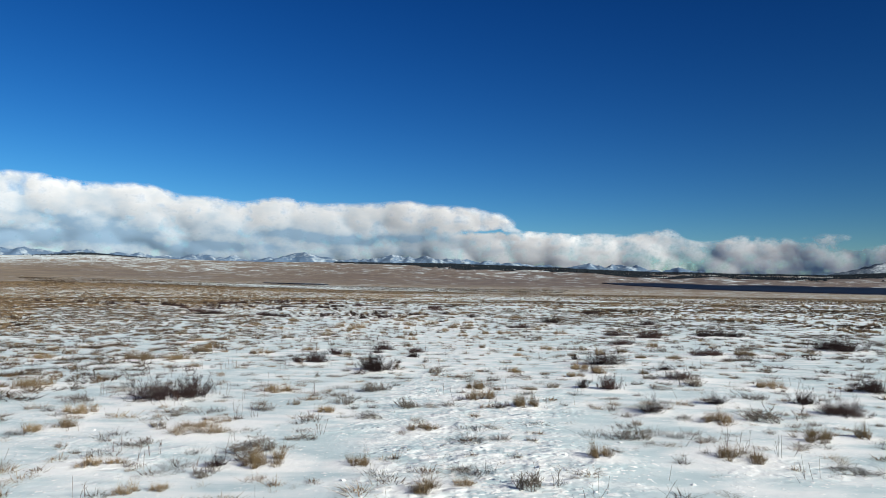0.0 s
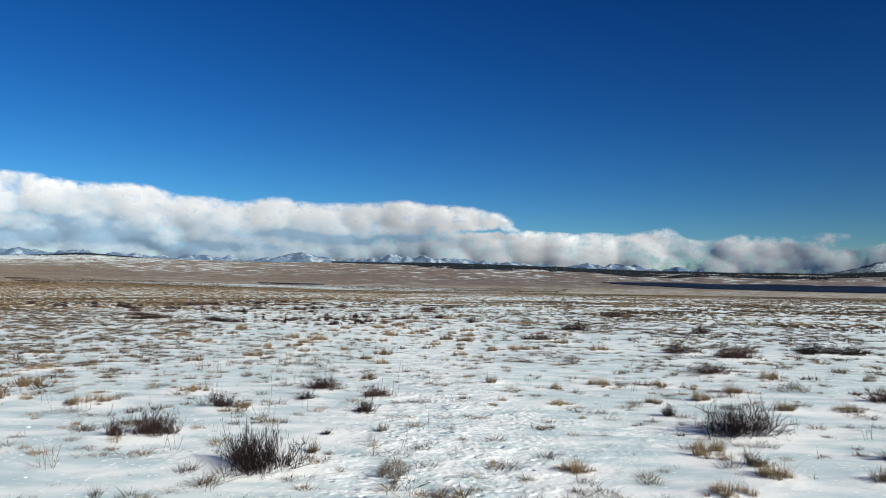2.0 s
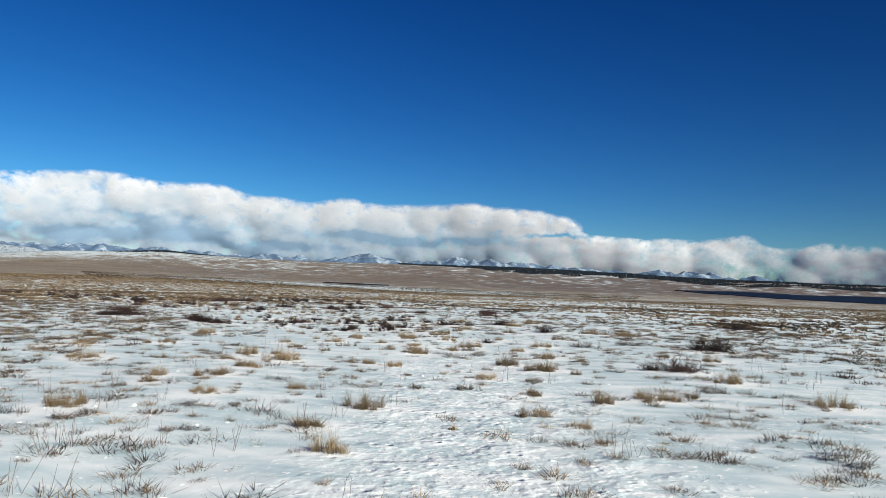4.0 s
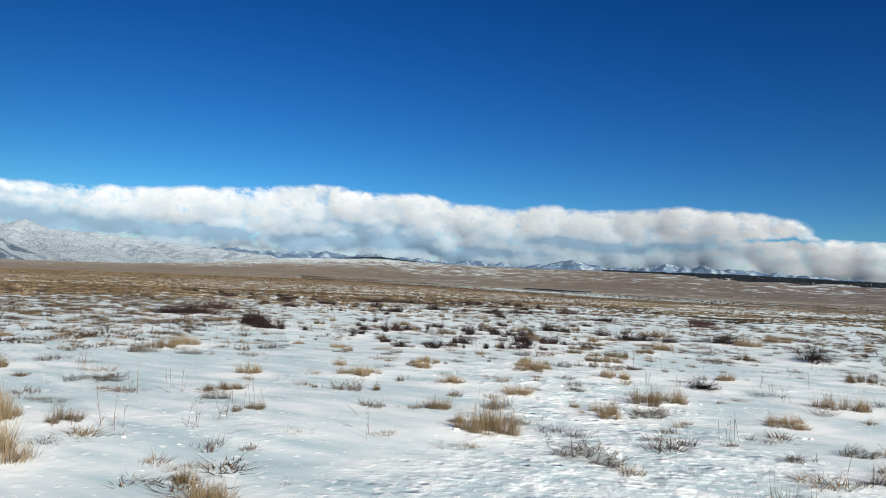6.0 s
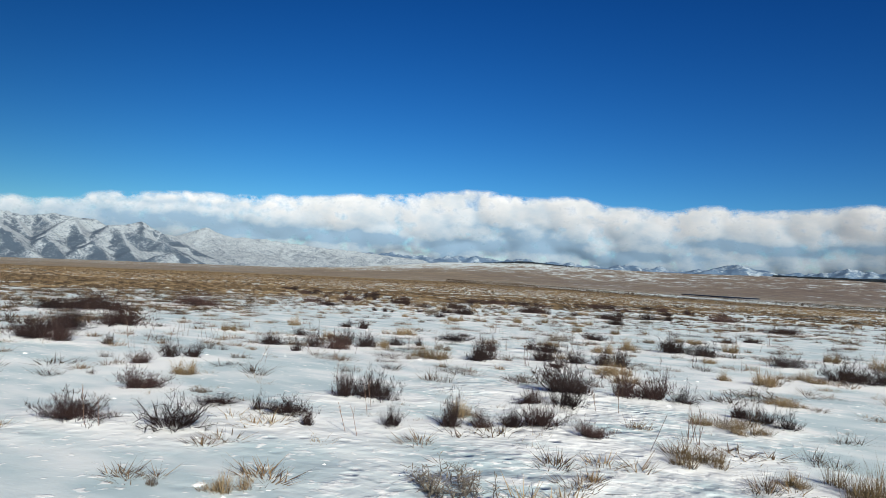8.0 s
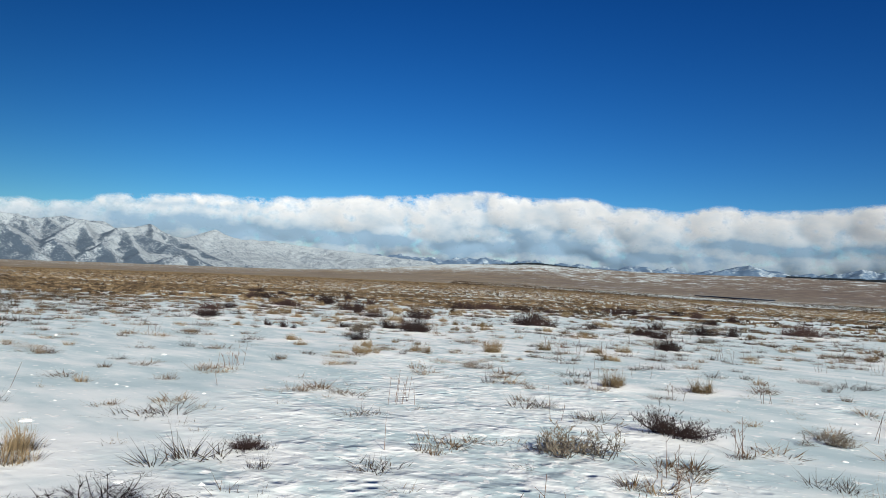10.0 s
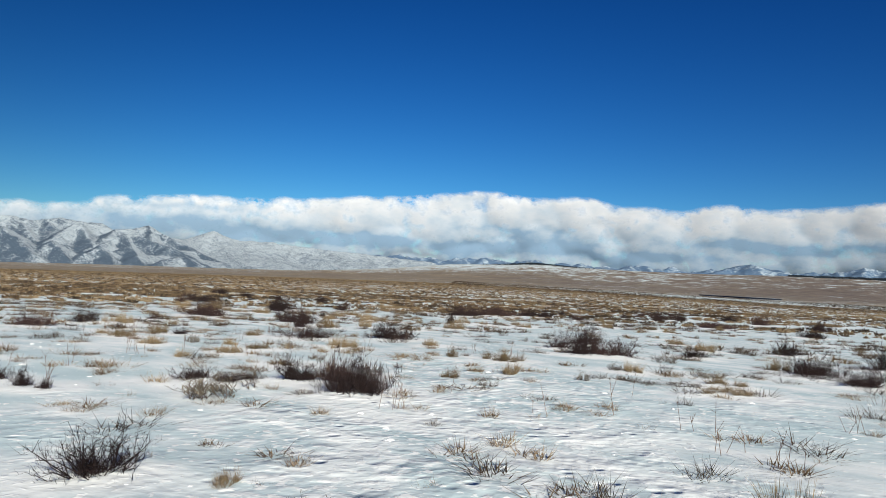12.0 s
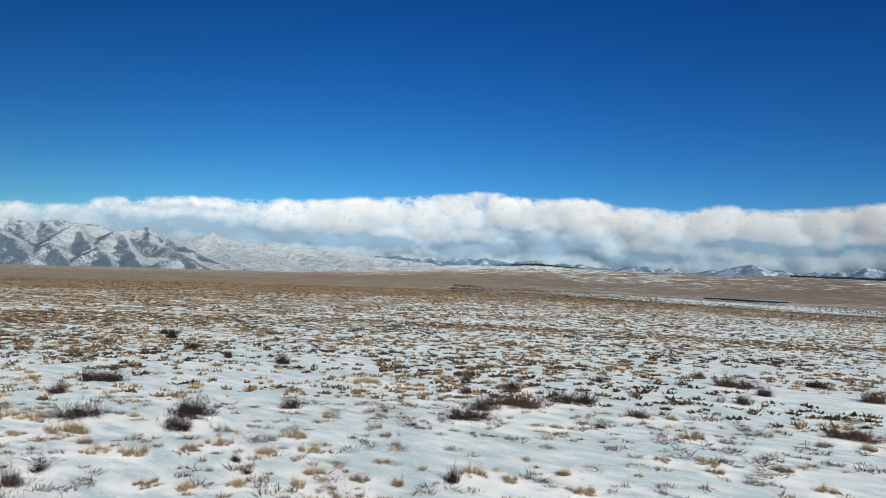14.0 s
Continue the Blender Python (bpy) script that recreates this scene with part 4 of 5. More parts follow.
def make_peaks(name, label, mat, peaks, foot, az0, az1, r0, r1, seed, step=0.085, rows=96, blunt=14.0, relief=190):
    """Overlapping pyramids with gullied flanks, each summit at its own place."""
    azs, rs = np.arange(az0, az1, step), np.linspace(r0, r1, rows)
    a, r = np.meshgrid(azs, rs, indexing='ij')
    x, y = at_bearing(a, r)
    base = r * np.tan(np.radians(profile(azs, foot)))[:, None]
    wander_x, wander_y = 60 * (fbm(x / 170, y / 170, seed, 3) - 0.44), 60 * (fbm(x / 170, y / 170, seed + 4, 3) - 0.44)
    z = base - 25
    rng = np.random.default_rng(seed)
    for az, el, away, steep in peaks:
        px, py = at_bearing(az, away)
        dx, dy = x - px + wander_x, y - py + wander_y
        d, th = np.hypot(dx, dy), np.arctan2(dy, dx)
        n, ph = rng.integers(3, 6), rng.uniform(0, 6.283)
        ribs = np.abs(((th * n + ph + 0.004 * d) / math.pi) % 2 - 1)
        cone = away * math.tan(radians(el)) - steep * (np.sqrt(d * d + blunt ** 2) - blunt) * (0.62 + 0.55 * ribs)
        z = np.logaddexp(z * 6 / blunt, cone * 6 / blunt) * blunt / 6
    facing = np.gradient(z, axis=0) / (np.radians(step) * r)
    gully = np.abs(2 * value_noise(x / 58, y / 58, seed + 8) - 1) * 11 + np.abs(2 * value_noise(x / 24, y / 24, seed + 9) - 1) * 8
    z = np.where(z > base + 2, z - (gully - 7) * np.clip((z - base) / 50, 0, 1), z) + 2 * (fbm(x / 30, y / 30, seed + 2, 3) - 0.44)
    z = base - 25 + (z - base + 25) * ease(r0, r0 + 320, r)
    rise = np.clip((z - base) / relief, 0, 1)
    # the facing term paints shade on left-facing flanks, on top of the woods
    wooded = np.clip(0.52 - 1.0 * facing + 0.9 * (fbm(x / 70, y / 70, seed + 12, 4) - 0.46) + 0.85 * (0.36 - rise) + 0.03 * (gully - 3), 0, 1)
    me = build_mesh(name, np.stack([x, y, z], -1).reshape(-1, 3), grid_faces(len(azs), len(rs)), mat, True, {"wooded": wooded.ravel()})
    return tagged(new(name, me), label, "mountain", kind="structure")


WEST_FOOT = [(28, 1.5), (35, 1.5), (44, 1.05), (53, 0.84), (61, 0.68), (66.5, 0.52), (75, 0.4), (90, 0.2)]
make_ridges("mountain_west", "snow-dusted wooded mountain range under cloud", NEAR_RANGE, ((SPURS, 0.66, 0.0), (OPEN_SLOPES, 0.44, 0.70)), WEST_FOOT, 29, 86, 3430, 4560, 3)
FAR_CREST = [(-40, 1.2), (-26, 1.5), (-17, 2.15), (-10, 2.35), (-3, 2.6), (0, 2.95), (6, 2.95), (8.6, 2.5), (10, 2.65), (11.4, 3.0), (13, 2.6), (16, 2.65), (22, 2.8), (26, 2.75), (30, 2.9), (36, 2.9), (44, 2.7)]
FAR_FOOT = [(-45, 0.8), (-20, 1.0), (0, 1.4), (44, 1.5)]
far_rng = np.random.default_rng(17)
FAR_PEAKS, far_az = [], -38.0
while far_az < 43:
    FAR_PEAKS.append((far_az, float(profile(far_az, FAR_CREST)) - far_rng.uniform(0.0, 0.50), 4520 + far_rng.uniform(-90, 60), far_rng.uniform(0.30, 0.55)))
    far_az += far_rng.uniform(0.2, 1.0)
FAR_PEAKS += [(11.4, 3.02, 4500, 0.36), (12.6, 2.75, 4440, 0.36), (10.2, 2.72, 4430, 0.36)]
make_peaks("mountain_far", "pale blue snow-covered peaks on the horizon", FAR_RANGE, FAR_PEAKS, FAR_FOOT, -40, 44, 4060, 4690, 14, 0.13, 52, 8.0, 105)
EAST_PEAKS = [(-33.9, 2.3, 4050, 0.42), (-32.2, 1.85, 3950, 0.4), (-30.6, 1.5, 3900, 0.35), (-36.5, 2.6, 4100, 0.45), (-40, 2.4, 4050, 0.45), (-45, 2.7, 4100, 0.45), (-51, 2.4, 4080, 0.4), (-58, 2.5, 4100, 0.4)]
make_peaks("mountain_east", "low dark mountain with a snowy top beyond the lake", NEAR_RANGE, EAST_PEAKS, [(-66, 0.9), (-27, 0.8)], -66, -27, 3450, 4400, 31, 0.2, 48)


def make_lake(name, label, az0, az1, rows):
    """A sheet of water lying in the basin: rows of bearing, near shore, far shore."""
    azs = np.linspace(az0, az1, 80)
    near = np.interp(azs, [w[0] for w in rows], [w[1] for w in rows]) + 30 * (fbm(azs * 1.7, azs * 0, 44) - 0.47)
    far = np.interp(azs, [w[0] for w in rows], [w[2] for w in rows]) + 30 * (fbm(azs * 1.3, azs * 0, 47) - 0.47)
    u = np.concatenate([[0, 0.02], np.linspace(0.1, 0.9, 8), [0.98, 1]])
    r = near[:, None] + (far - near)[:, None] * u
    x, y = at_bearing(np.repeat(azs[:, None], 12, 1), r)
    z = broad_height(x, y) + np.where((u > 0) & (u < 1), 1.5, -0.8)
    me = build_mesh(name, np.stack([x, y, z], -1).reshape(-1, 3), grid_faces(80, 12), WATER, True)
    tagged(new(name, me), label, "lake", kind="structure")


make_lake("water_east", "long dark blue lake below the wooded ridge", -62, -14, [(-62, 900, 2100), (-34, 1150, 2050), (-22, 1500, 2050), (-14, 1980, 2020)])
make_lake("water_middle", "narrow dark pond in the snowy flat", 9.6, 15.2, [(9.6, 1150, 1185), (12, 1110, 1200), (15.2, 1150, 1175)])


def scatter_meshes(name, label, category, mats, templates, x, y, z, turn, size, tall, tint, kind="stuff"):
    """Many plants joined into one mesh: each takes a template (corners, triangles), turned, scaled and set down."""
    pick = np.arange(len(x)) % len(templates)
    verts, faces, tints, base = [], [], [], 0
    for k, (tv, tf, shift) in enumerate(templates):
        w = pick == k
        if not w.any():
            continue
        c, s = np.cos(turn[w])[:, None], np.sin(turn[w])[:, None]
        vx = (tv[:, 0] * c - tv[:, 1] * s) * size[w][:, None] + x[w][:, None]
        vy = (tv[:, 0] * s + tv[:, 1] * c) * size[w][:, None] + y[w][:, None]
        vz = tv[:, 2] * tall[w][:, None] + z[w][:, None]
        n = w.sum()
        verts.append(np.stack([vx, vy, vz], -1).reshape(-1, 3))
        faces.append((tf[None] + (np.arange(n) * len(tv))[:, None, None]).reshape(-1, 3) + base)
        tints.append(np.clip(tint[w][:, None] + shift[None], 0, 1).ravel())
        base += n * len(tv)
    me = build_mesh(name, np.concatenate(verts), np.concatenate(faces), mats, False, {"tint": np.concatenate(tints)})
    return tagged(new(name, me), label, category, kind=kind)


RNG = np.random.default_rng(7)


def conifer(rng):
    v, f = [], []
    for z0, z1, r in ((0.0, 0.72, 0.42), (0.45, 1.0, 0.25)):
        b = len(v)
        v.append((0, 0, z1))
        for k in range(5):
            a = 2 * math.pi * k / 5 + rng.uniform(0, 0.8)
            v.append((math.cos(a) * r * rng.uniform(0.7, 1.2), math.sin(a) * r * rng.uniform(0.7, 1.2), z0 + rng.uniform(-0.04, 0.04)))
        f += [(b, b + 1 + k, b + 1 + (k + 1) % 5) for k in range(5)]
    return np.array(v), np.array(f), np.zeros(len(v))


def make_woods():
    n = 30000
    az = RNG.uniform(-40, 9, n)
    depth = RNG.uniform(0, 1, n)
    r = 3540 - 800 * depth ** 1.3 * np.interp(az, [-40, -20, -8, 0, 9], [1.0, 0.9, 0.6, 0.4, 0.15])
    x, y = at_bearing(az, r)
    keep = fbm(x / 130, y / 130, 61, 3) + 0.22 * (1 - depth) > 0.47
    more = 700
    az2 = RNG.normal(27.5, 1.6, more)
    x2, y2 = at_bearing(az2, 3540 - np.abs(RNG.normal(0, 40, more)))
    x, y = np.concatenate([x[keep], x2]), np.concatenate([y[keep], y2])
    n = len(x)
    tall = RNG.uniform(4, 8, n)
    scatter_meshes("far_woods", "dark pine woods along a distant ridge", "woods", PINE, [conifer(RNG) for _ in range(4)],
                   x, y, broad_height(x, y) - 0.5, RNG.uniform(0, 6.28, n), tall * 1.5, tall, RNG.uniform(0, 1, n))


make_woods()

CLOUD_TOP = [(-60, 3.0), (-45, 3.2), (-32, 3.5), (-30.9, 4.2), (-27.5, 4.0), (-25, 4.3), (-20.7, 4.1), (-18.6, 5.1), (-15.5, 4.5), (-11.8, 5.0), (-6.7, 5.2), (-5.2, 6.4), (-0.9, 7.1), (4.4, 7.3), (10, 7.0), (13.8, 7.5), (16.5, 6.9), (19.6, 7.4), (22, 7.3), (23.5, 7.9), (30, 7.8), (32, 8.4), (35, 8.0), (38.6, 7.6), (43.3, 7.1), (47.8, 6.7), (52, 6.6), (58, 6.2), (61.5, 5.8), (63.4, 5.1), (68, 4.8), (95, 4.6)]


# shade painted as streaks along the bases: bearing, degrees above the plain, half widths, strength
SHADE_STREAKS = [(44.5, 3.75, 6.5, 0.42, 0.85), (57.0, 5.5, 5.5, 0.24, 0.45), (57.0, 4.3, 8.0, 0.8, 0.55), (33.0, 3.6, 6.0, 0.5, 0.30), (27.0, 4.5, 5.0, 0.9, 0.30), (20.0, 3.3, 6.0, 0.35, 0.40), (12.0, 4.3, 6.0, 0.45, 0.55),
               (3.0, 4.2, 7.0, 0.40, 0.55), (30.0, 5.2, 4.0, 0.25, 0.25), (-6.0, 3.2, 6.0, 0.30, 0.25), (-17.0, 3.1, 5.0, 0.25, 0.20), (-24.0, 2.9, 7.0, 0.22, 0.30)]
# openings where the blue shows between the banks: bearing, degrees above the plain, half widths
RIFTS = [(-4.0, 4.75, 3.0, 0.18), (-9.5, 5.1, 3.5, 0.35), (-21.5, 4.5, 1.6, 0.35), (-31.5, 3.6, 1.6, 0.5)]


def make_clouds():
    """A bank of cumulus: domes heaped up to the cloud tops, swelling towards the plain, on a thin grey veil."""
    rng = np.random.default_rng(77)
    azs, els = np.arange(-62, 96, 0.16), np.arange(0, 9.6, 0.08)
    a, e = np.meshgrid(azs, els, indexing='ij')
    top = profile(azs, CLOUD_TOP)
    low = np.interp(azs, [-60, -30, -6, 0, 40, 60, 95], [1.2, 1.3, 1.7, 2.2, 2.4, 3.0, 3.0])
    swell = np.zeros_like(a)
    for size, count, floor in ((1.5, 220, 0.0), (0.85, 900, 0.1), (0.45, 2600, 0.25), (0.24, 5200, 0.35)):
        for _ in range(count):
            ca = rng.uniform(-62, 96)
            tall, foot = np.interp(ca, azs, top), np.interp(ca, azs, low)
            rad = size * rng.uniform(0.7, 1.2) * min(1.0, 0.35 + (tall - foot) / 5)
            high = tall - 0.82 * rad
            ce = high - abs(rng.normal(0, 0.16)) * (tall - foot) if rng.uniform() < 0.45 else rng.uniform(foot + floor * (tall - foot), max(high, foot + 0.1))
            i0, i1 = np.searchsorted(azs, (ca - 1.25 * rad, ca + 1.25 * rad))
            j0, j1 = np.searchsorted(els, (ce - rad, ce + rad))
            if i1 <= i0 or j1 <= j0:
                continue
            da, de = (a[i0:i1, j0:j1] - ca) / 1.25, e[i0:i1, j0:j1] - ce
            cap = np.sqrt(np.clip(rad * rad - da * da - de * de, 0, None)) + 0.25 * (1.5 - size) * np.clip((ce - foot) / (tall - foot), 0, 1)
            cap = np.where(rad * rad > da * da + de * de, cap, 0)
            swell[i0:i1, j0:j1] = np.maximum(swell[i0:i1, j0:j1], cap)
    for _ in range(2):
        swell[1:-1, 1:-1] = (swell[1:-1, 1:-1] * 2 + swell[:-2, 1:-1] + swell[2:, 1:-1] + swell[1:-1, :-2] + swell[1:-1, 2:]) / 6
    body = swell.copy()
    for _ in range(18):
        body[1:-1, 1:-1] = (body[1:-1, 1:-1] * 2 + body[:-2, 1:-1] + body[2:, 1:-1] + body[1:-1, :-2] + body[1:-1, 2:]) / 6
    up = np.clip((e - low[:, None]) / (top - low)[:, None], -1, 1.3)
    soft = swell.copy()
    for _ in range(11):
        soft[1:-1, 1:-1] = (soft[1:-1, 1:-1] * 2 + soft[:-2, 1:-1] + soft[2:, 1:-1] + soft[1:-1, :-2] + soft[1:-1, 2:]) / 6
    depth = np.clip(soft * 1.05 - 0.06, 0, 1.0)
    veil = np.interp(a, [-45, -22, -8, 0, 55, 70], [0.55, 0.60, 0.75, 0.95, 0.95, 0.7]) * ease(-0.55, -0.1, up) * ease(0.95, 0.55, up)
    depth = np.maximum(depth, veil)
    depth = depth * np.interp(a, [-45, -10, 5, 60, 75], [0.72, 0.8, 1.0, 1.0, 0.75])
    for ra, re, wa, we in RIFTS:
        wave = re + 1.1 * (fbm(a * 0.45, e * 0 + ra, 91, 4) - 0.47)
        depth = depth - 0.85 * np.exp(-((a - ra) / wa) ** 2 - ((e - wave) / we) ** 2)
    depth = np.clip(depth, 0, 1)
    # shade painted by tone: darker towards the base, paler to the right
    shade = 0.80 - 0.62 * up - 0.66 * ease(6, -12, a)
    for ra, re, wa, we, much in SHADE_STREAKS:
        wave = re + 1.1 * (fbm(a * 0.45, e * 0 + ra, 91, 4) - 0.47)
        shade = shade + much * np.exp(-((a - ra) / wa) ** 2 - ((e - wave) / we) ** 2)
    # hollows between the domes painted darker, as shade
    shade = shade + 0.9 * (np.clip(body, 0, 2) - np.clip(swell, 0, 2)) * ease(0.1, 0.5, up)
    # right bank whitened in colour to make up for the grazing sun
    shade = (0.24 + 0.8 * shade) * np.interp(a, [-16, -3], [0.30, 1.0])
    x, y = at_bearing(a, 4770.0 - 26 * body - 7 * swell)
    z = 4770 * np.tan(np.radians(e))
    me = build_mesh("backdrop_clouds", np.stack([x, y, z], -1).reshape(-1, 3), grid_faces(len(azs), len(els)), CLOUD, True, {"depth": depth.ravel(), "shade": shade.ravel()})
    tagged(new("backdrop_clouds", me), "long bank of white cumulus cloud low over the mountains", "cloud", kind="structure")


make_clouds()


# ---- plants ----
def tube(v, f, p, q, r0, r1):
    """A three-sided tapering stick from p to q."""
    p, q = np.asarray(p, float), np.asarray(q, float)
    d = q - p
    d /= max(np.linalg.norm(d), 1e-6)
    s = np.cross(d, (0.31, 0.95, 0.12))
    s /= max(np.linalg.norm(s), 1e-6)
    t = np.cross(d, s)
    b = len(v)
    for c, r in ((p, r0), (q, r1)):
        for k in range(3):
            a = 2.0944 * k
            v.append(c + r * (math.cos(a) * s + math.sin(a) * t))
    for k in range(3):
        m = (k + 1) % 3
        f += [(b + k, b + m, b + 3 + m), (b + k, b + 3 + m, b + 3 + k)]


def blade(v, f, foot, tip, width, side):
    """A grass blade of two pieces that bends at the middle."""
    foot, tip = np.asarray(foot, float), np.asarray(tip, float)
    mid = foot * 0.45 + tip * 0.55 + np.array([0, 0, 0.12]) * np.linalg.norm(tip - foot)
    s = np.array([math.cos(side), math.sin(side), 0]) * width / 2
    b = len(v)
    v += [foot - s, foot + s, mid - s * 0.8, mid + s * 0.8, tip]
    f += [(b, b + 1, b + 3), (b, b + 3, b + 2), (b + 2, b + 3, b + 4)]


def sprig(v, f, p, q, w, rng):
    """A fine twig: a flat tapering strip of two pieces with a slight crook."""
    m = (p + q) / 2 + rng.normal(0, 0.12, 3) * np.linalg.norm(q - p)
    a = rng.uniform(0, 6.283)
    s = np.array([math.cos(a), math.sin(a), 0.2]) * w / 2
    b = len(v)
    v += [p - s, p + s, m - s * 0.7, m + s * 0.7, q]
    f += [(b, b + 1, b + 3), (b, b + 3, b + 2), (b + 2, b + 3, b + 4)]
    return m


def shrub_shapes(rng, wide=1.0):
    """Branches and twigs of a bare bush one metre high, and one metre across once scaled; wide: its true width in metres."""
    sv, sf, tv, tf = [], [], [], []
    count = 6 if wide < 1.3 else 11
    lobes = [(rng.uniform(-0.36, 0.36), rng.uniform(-0.3, 0.3), rng.uniform(0.6, 1.0)) for _ in range(count)]
    lobes = [(lx, ly, lh * rng.uniform(0.5, 1.0) * (1 - 1.7 * (lx * lx + ly * ly))) for lx, ly, lh in lobes]
    thin = 1.0 / wide
    stretch = np.array([thin, thin, 1.0])
    for lx, ly, lh in lobes:
        tube(sv, sf, (0, 0, -0.05), (lx, ly, -0.04), 0.010 * thin, 0.010 * thin)
    for k in range(15 * count):
        lx, ly, lh = lobes[k % count]
        a, rad = rng.uniform(0, 6.283), math.sqrt(rng.uniform(0, 1))
        out = np.array([math.cos(a), math.sin(a), 0])
        p = np.array([lx, ly, -0.05]) + out * rad * 0.14 * stretch
        tall = lh * (rng.uniform(0.15, 0.75) if k % 6 else rng.uniform(0.7, 1.05)) * (1 - 0.40 * rad)
        lean = out * rad * rng.uniform(0.25, 0.85) + rng.normal(0, 0.10, 3) + np.array([lx, ly, 0]) * rng.uniform(0, 0.7)
        q = p + lean * stretch + np.array([0, 0, tall])
        m = p + (q - p) * 0.5 + lean * 0.16 * stretch + rng.normal(0, 0.05, 3) * stretch
        tube(sv, sf, p, m, 0.008 * thin, 0.006 * thin)
        tube(sv, sf, m, q, 0.006 * thin, 0.003 * thin)
        for j in range(11):
            u = rng.uniform(0.05, 1.0)
            s = p + (m - p) * u * 2 if u < 0.5 else m + (q - m) * (u - 0.5) * 2
            e = s + (np.array([rng.normal(0, 0.15), rng.normal(0, 0.15), 0]) + out * 0.06) * stretch + np.array([0, 0, rng.uniform(-0.02, 0.20) * lh])
            c = sprig(tv, tf, s, e, 0.0135 * thin, rng)
            for i in range(rng.integers(1, 4)):
                b = len(tv)
                g = c + (e - c) * rng.uniform(-0.4, 0.9)
                w = np.array([0.006, 0.004, 0]) * thin
                tv += [g - w, g + w, g + np.array([rng.normal(0, 0.06), rng.normal(0, 0.06), 0]) * stretch + np.array([0, 0, rng.uniform(0.0, 0.12)])]
                tf.append((b, b + 1, b + 2))
    return (sv, sf), (tv, tf)


def wide_shrub_shapes(rng):
    return shrub_shapes(rng, 2.0)


def tussock_shapes(rng, wide=0.8):
    """Wispy blades and the matted base of a dry tussock one metre high; wide: its true width in metres."""
    bv, bf, mv, mf = [], [], [], []
    count = 10 if wide < 1 else 19
    thin = 1.0 / wide
    hearts = []
    for k in range(count):
        a, rad = rng.uniform(0, 6.283), rng.uniform(0, 1) ** 0.6
        hx, hy = 0.46 * rad * math.cos(a), 0.40 * rad * math.sin(a)
        hearts.append((hx, hy, rng.uniform(0.35, 1.0) * (1 - 0.45 * rad ** 2), rng.normal(0, 0.07, 2), rng.uniform(0.035, 0.10)))
    for hx, hy, hh, sway, hr in hearts:
        tube(mv, mf, (0, 0, -0.06), (hx, hy, -0.06), 0.012 * thin, 0.012 * thin)
    for k in range(56 * count):
        hx, hy, hh, sway, hr = hearts[k % count]
        a, rad = rng.uniform(0, 6.283), rng.uniform(0, 1) ** 0.5
        foot = (hx + math.cos(a) * rad * hr * thin, hy + math.sin(a) * rad * hr * thin, -0.05)
        tall = hh * rng.uniform(0.25, 1.0) * (1 - 0.35 * rad)
        stray = 0.16 if k % 7 == 0 else 0.06
        fan = rng.uniform(0.04, 0.20) * rad
        tip = (foot[0] + (sway[0] + rng.normal(0, stray) + math.cos(a) * fan) * thin, foot[1] + (sway[1] + rng.normal(0, stray) + math.sin(a) * fan) * thin, tall * rng.uniform(0.7, 1.0))
        blade(bv, bf, foot, tip, rng.uniform(0.0026, 0.0062) * thin, rng.uniform(0, 6.283))
    for k in range(22 * count):
        hx, hy, hh, sway, hr = hearts[k % count]
        a, rad = rng.uniform(0, 6.283), rng.uniform(0.2, 1)
        foot = (hx + math.cos(a) * rad * 0.10 * thin, hy + math.sin(a) * rad * 0.10 * thin, -0.05)
        tip = (foot[0] + math.cos(a) * 0.11 * rad * thin + rng.normal(0, 0.05) * thin, foot[1] + math.sin(a) * 0.11 * rad * thin + rng.normal(0, 0.05) * thin, rng.uniform(0.04, 0.34) * hh)
        blade(mv, mf, foot, tip, rng.uniform(0.004, 0.010) * thin, rng.uniform(0, 6.283))
    return (bv, bf), (mv, mf)


def wide_tussock_shapes(rng):
    return tussock_shapes(rng, 1.5)


def sage_shapes(rng):
    """Crooked stems and small leaves of a low sagebrush one metre wide and one metre high."""
    sv, sf, lv, lf = [], [], [], []
    clumps = [(rng.uniform(-0.38, 0.38), rng.uniform(-0.38, 0.38), rng.uniform(0.4, 1.0)) for _ in range(9)]
    for cx, cy, ch in clumps:
        tube(sv, sf, (0, 0, -0.06), (cx, cy, -0.06), 0.008, 0.008)
    for k in range(58):
        cx, cy, ch = clumps[k % 9]
        p = np.array([cx + rng.normal(0, 0.05), cy + rng.normal(0, 0.05), -0.05])
        lean = np.array([rng.normal(0, 0.11), rng.normal(0, 0.11), 0])
        q = p + lean + np.array([0, 0, rng.uniform(0.25, 1.0) * ch])
        m = p + (q - p) * 0.5 + rng.normal(0, 0.05, 3)
        tube(sv, sf, p, m, 0.006, 0.0045)
        tube(sv, sf, m, q, 0.0045, 0.002)
        for j in range(14):
            u = rng.uniform(0.2, 2.0)
            s = p + (m - p) * u if u < 1 else m + (q - m) * (u - 1)
            d = np.array([rng.normal(0, 0.07), rng.normal(0, 0.07), rng.uniform(-0.04, 0.20)])
            b = len(lv)
            w = np.cross(d, (0.5, 0.4, 0.77))
            w = w / max(np.linalg.norm(w), 1e-6) * rng.uniform(0.003, 0.008)
            lv += [s, s + d * 0.5 + w, s + d, s + d * 0.5 - w]
            lf += [(b, b + 1, b + 2), (b, b + 2, b + 3)]
    return (sv, sf), (lv, lf)


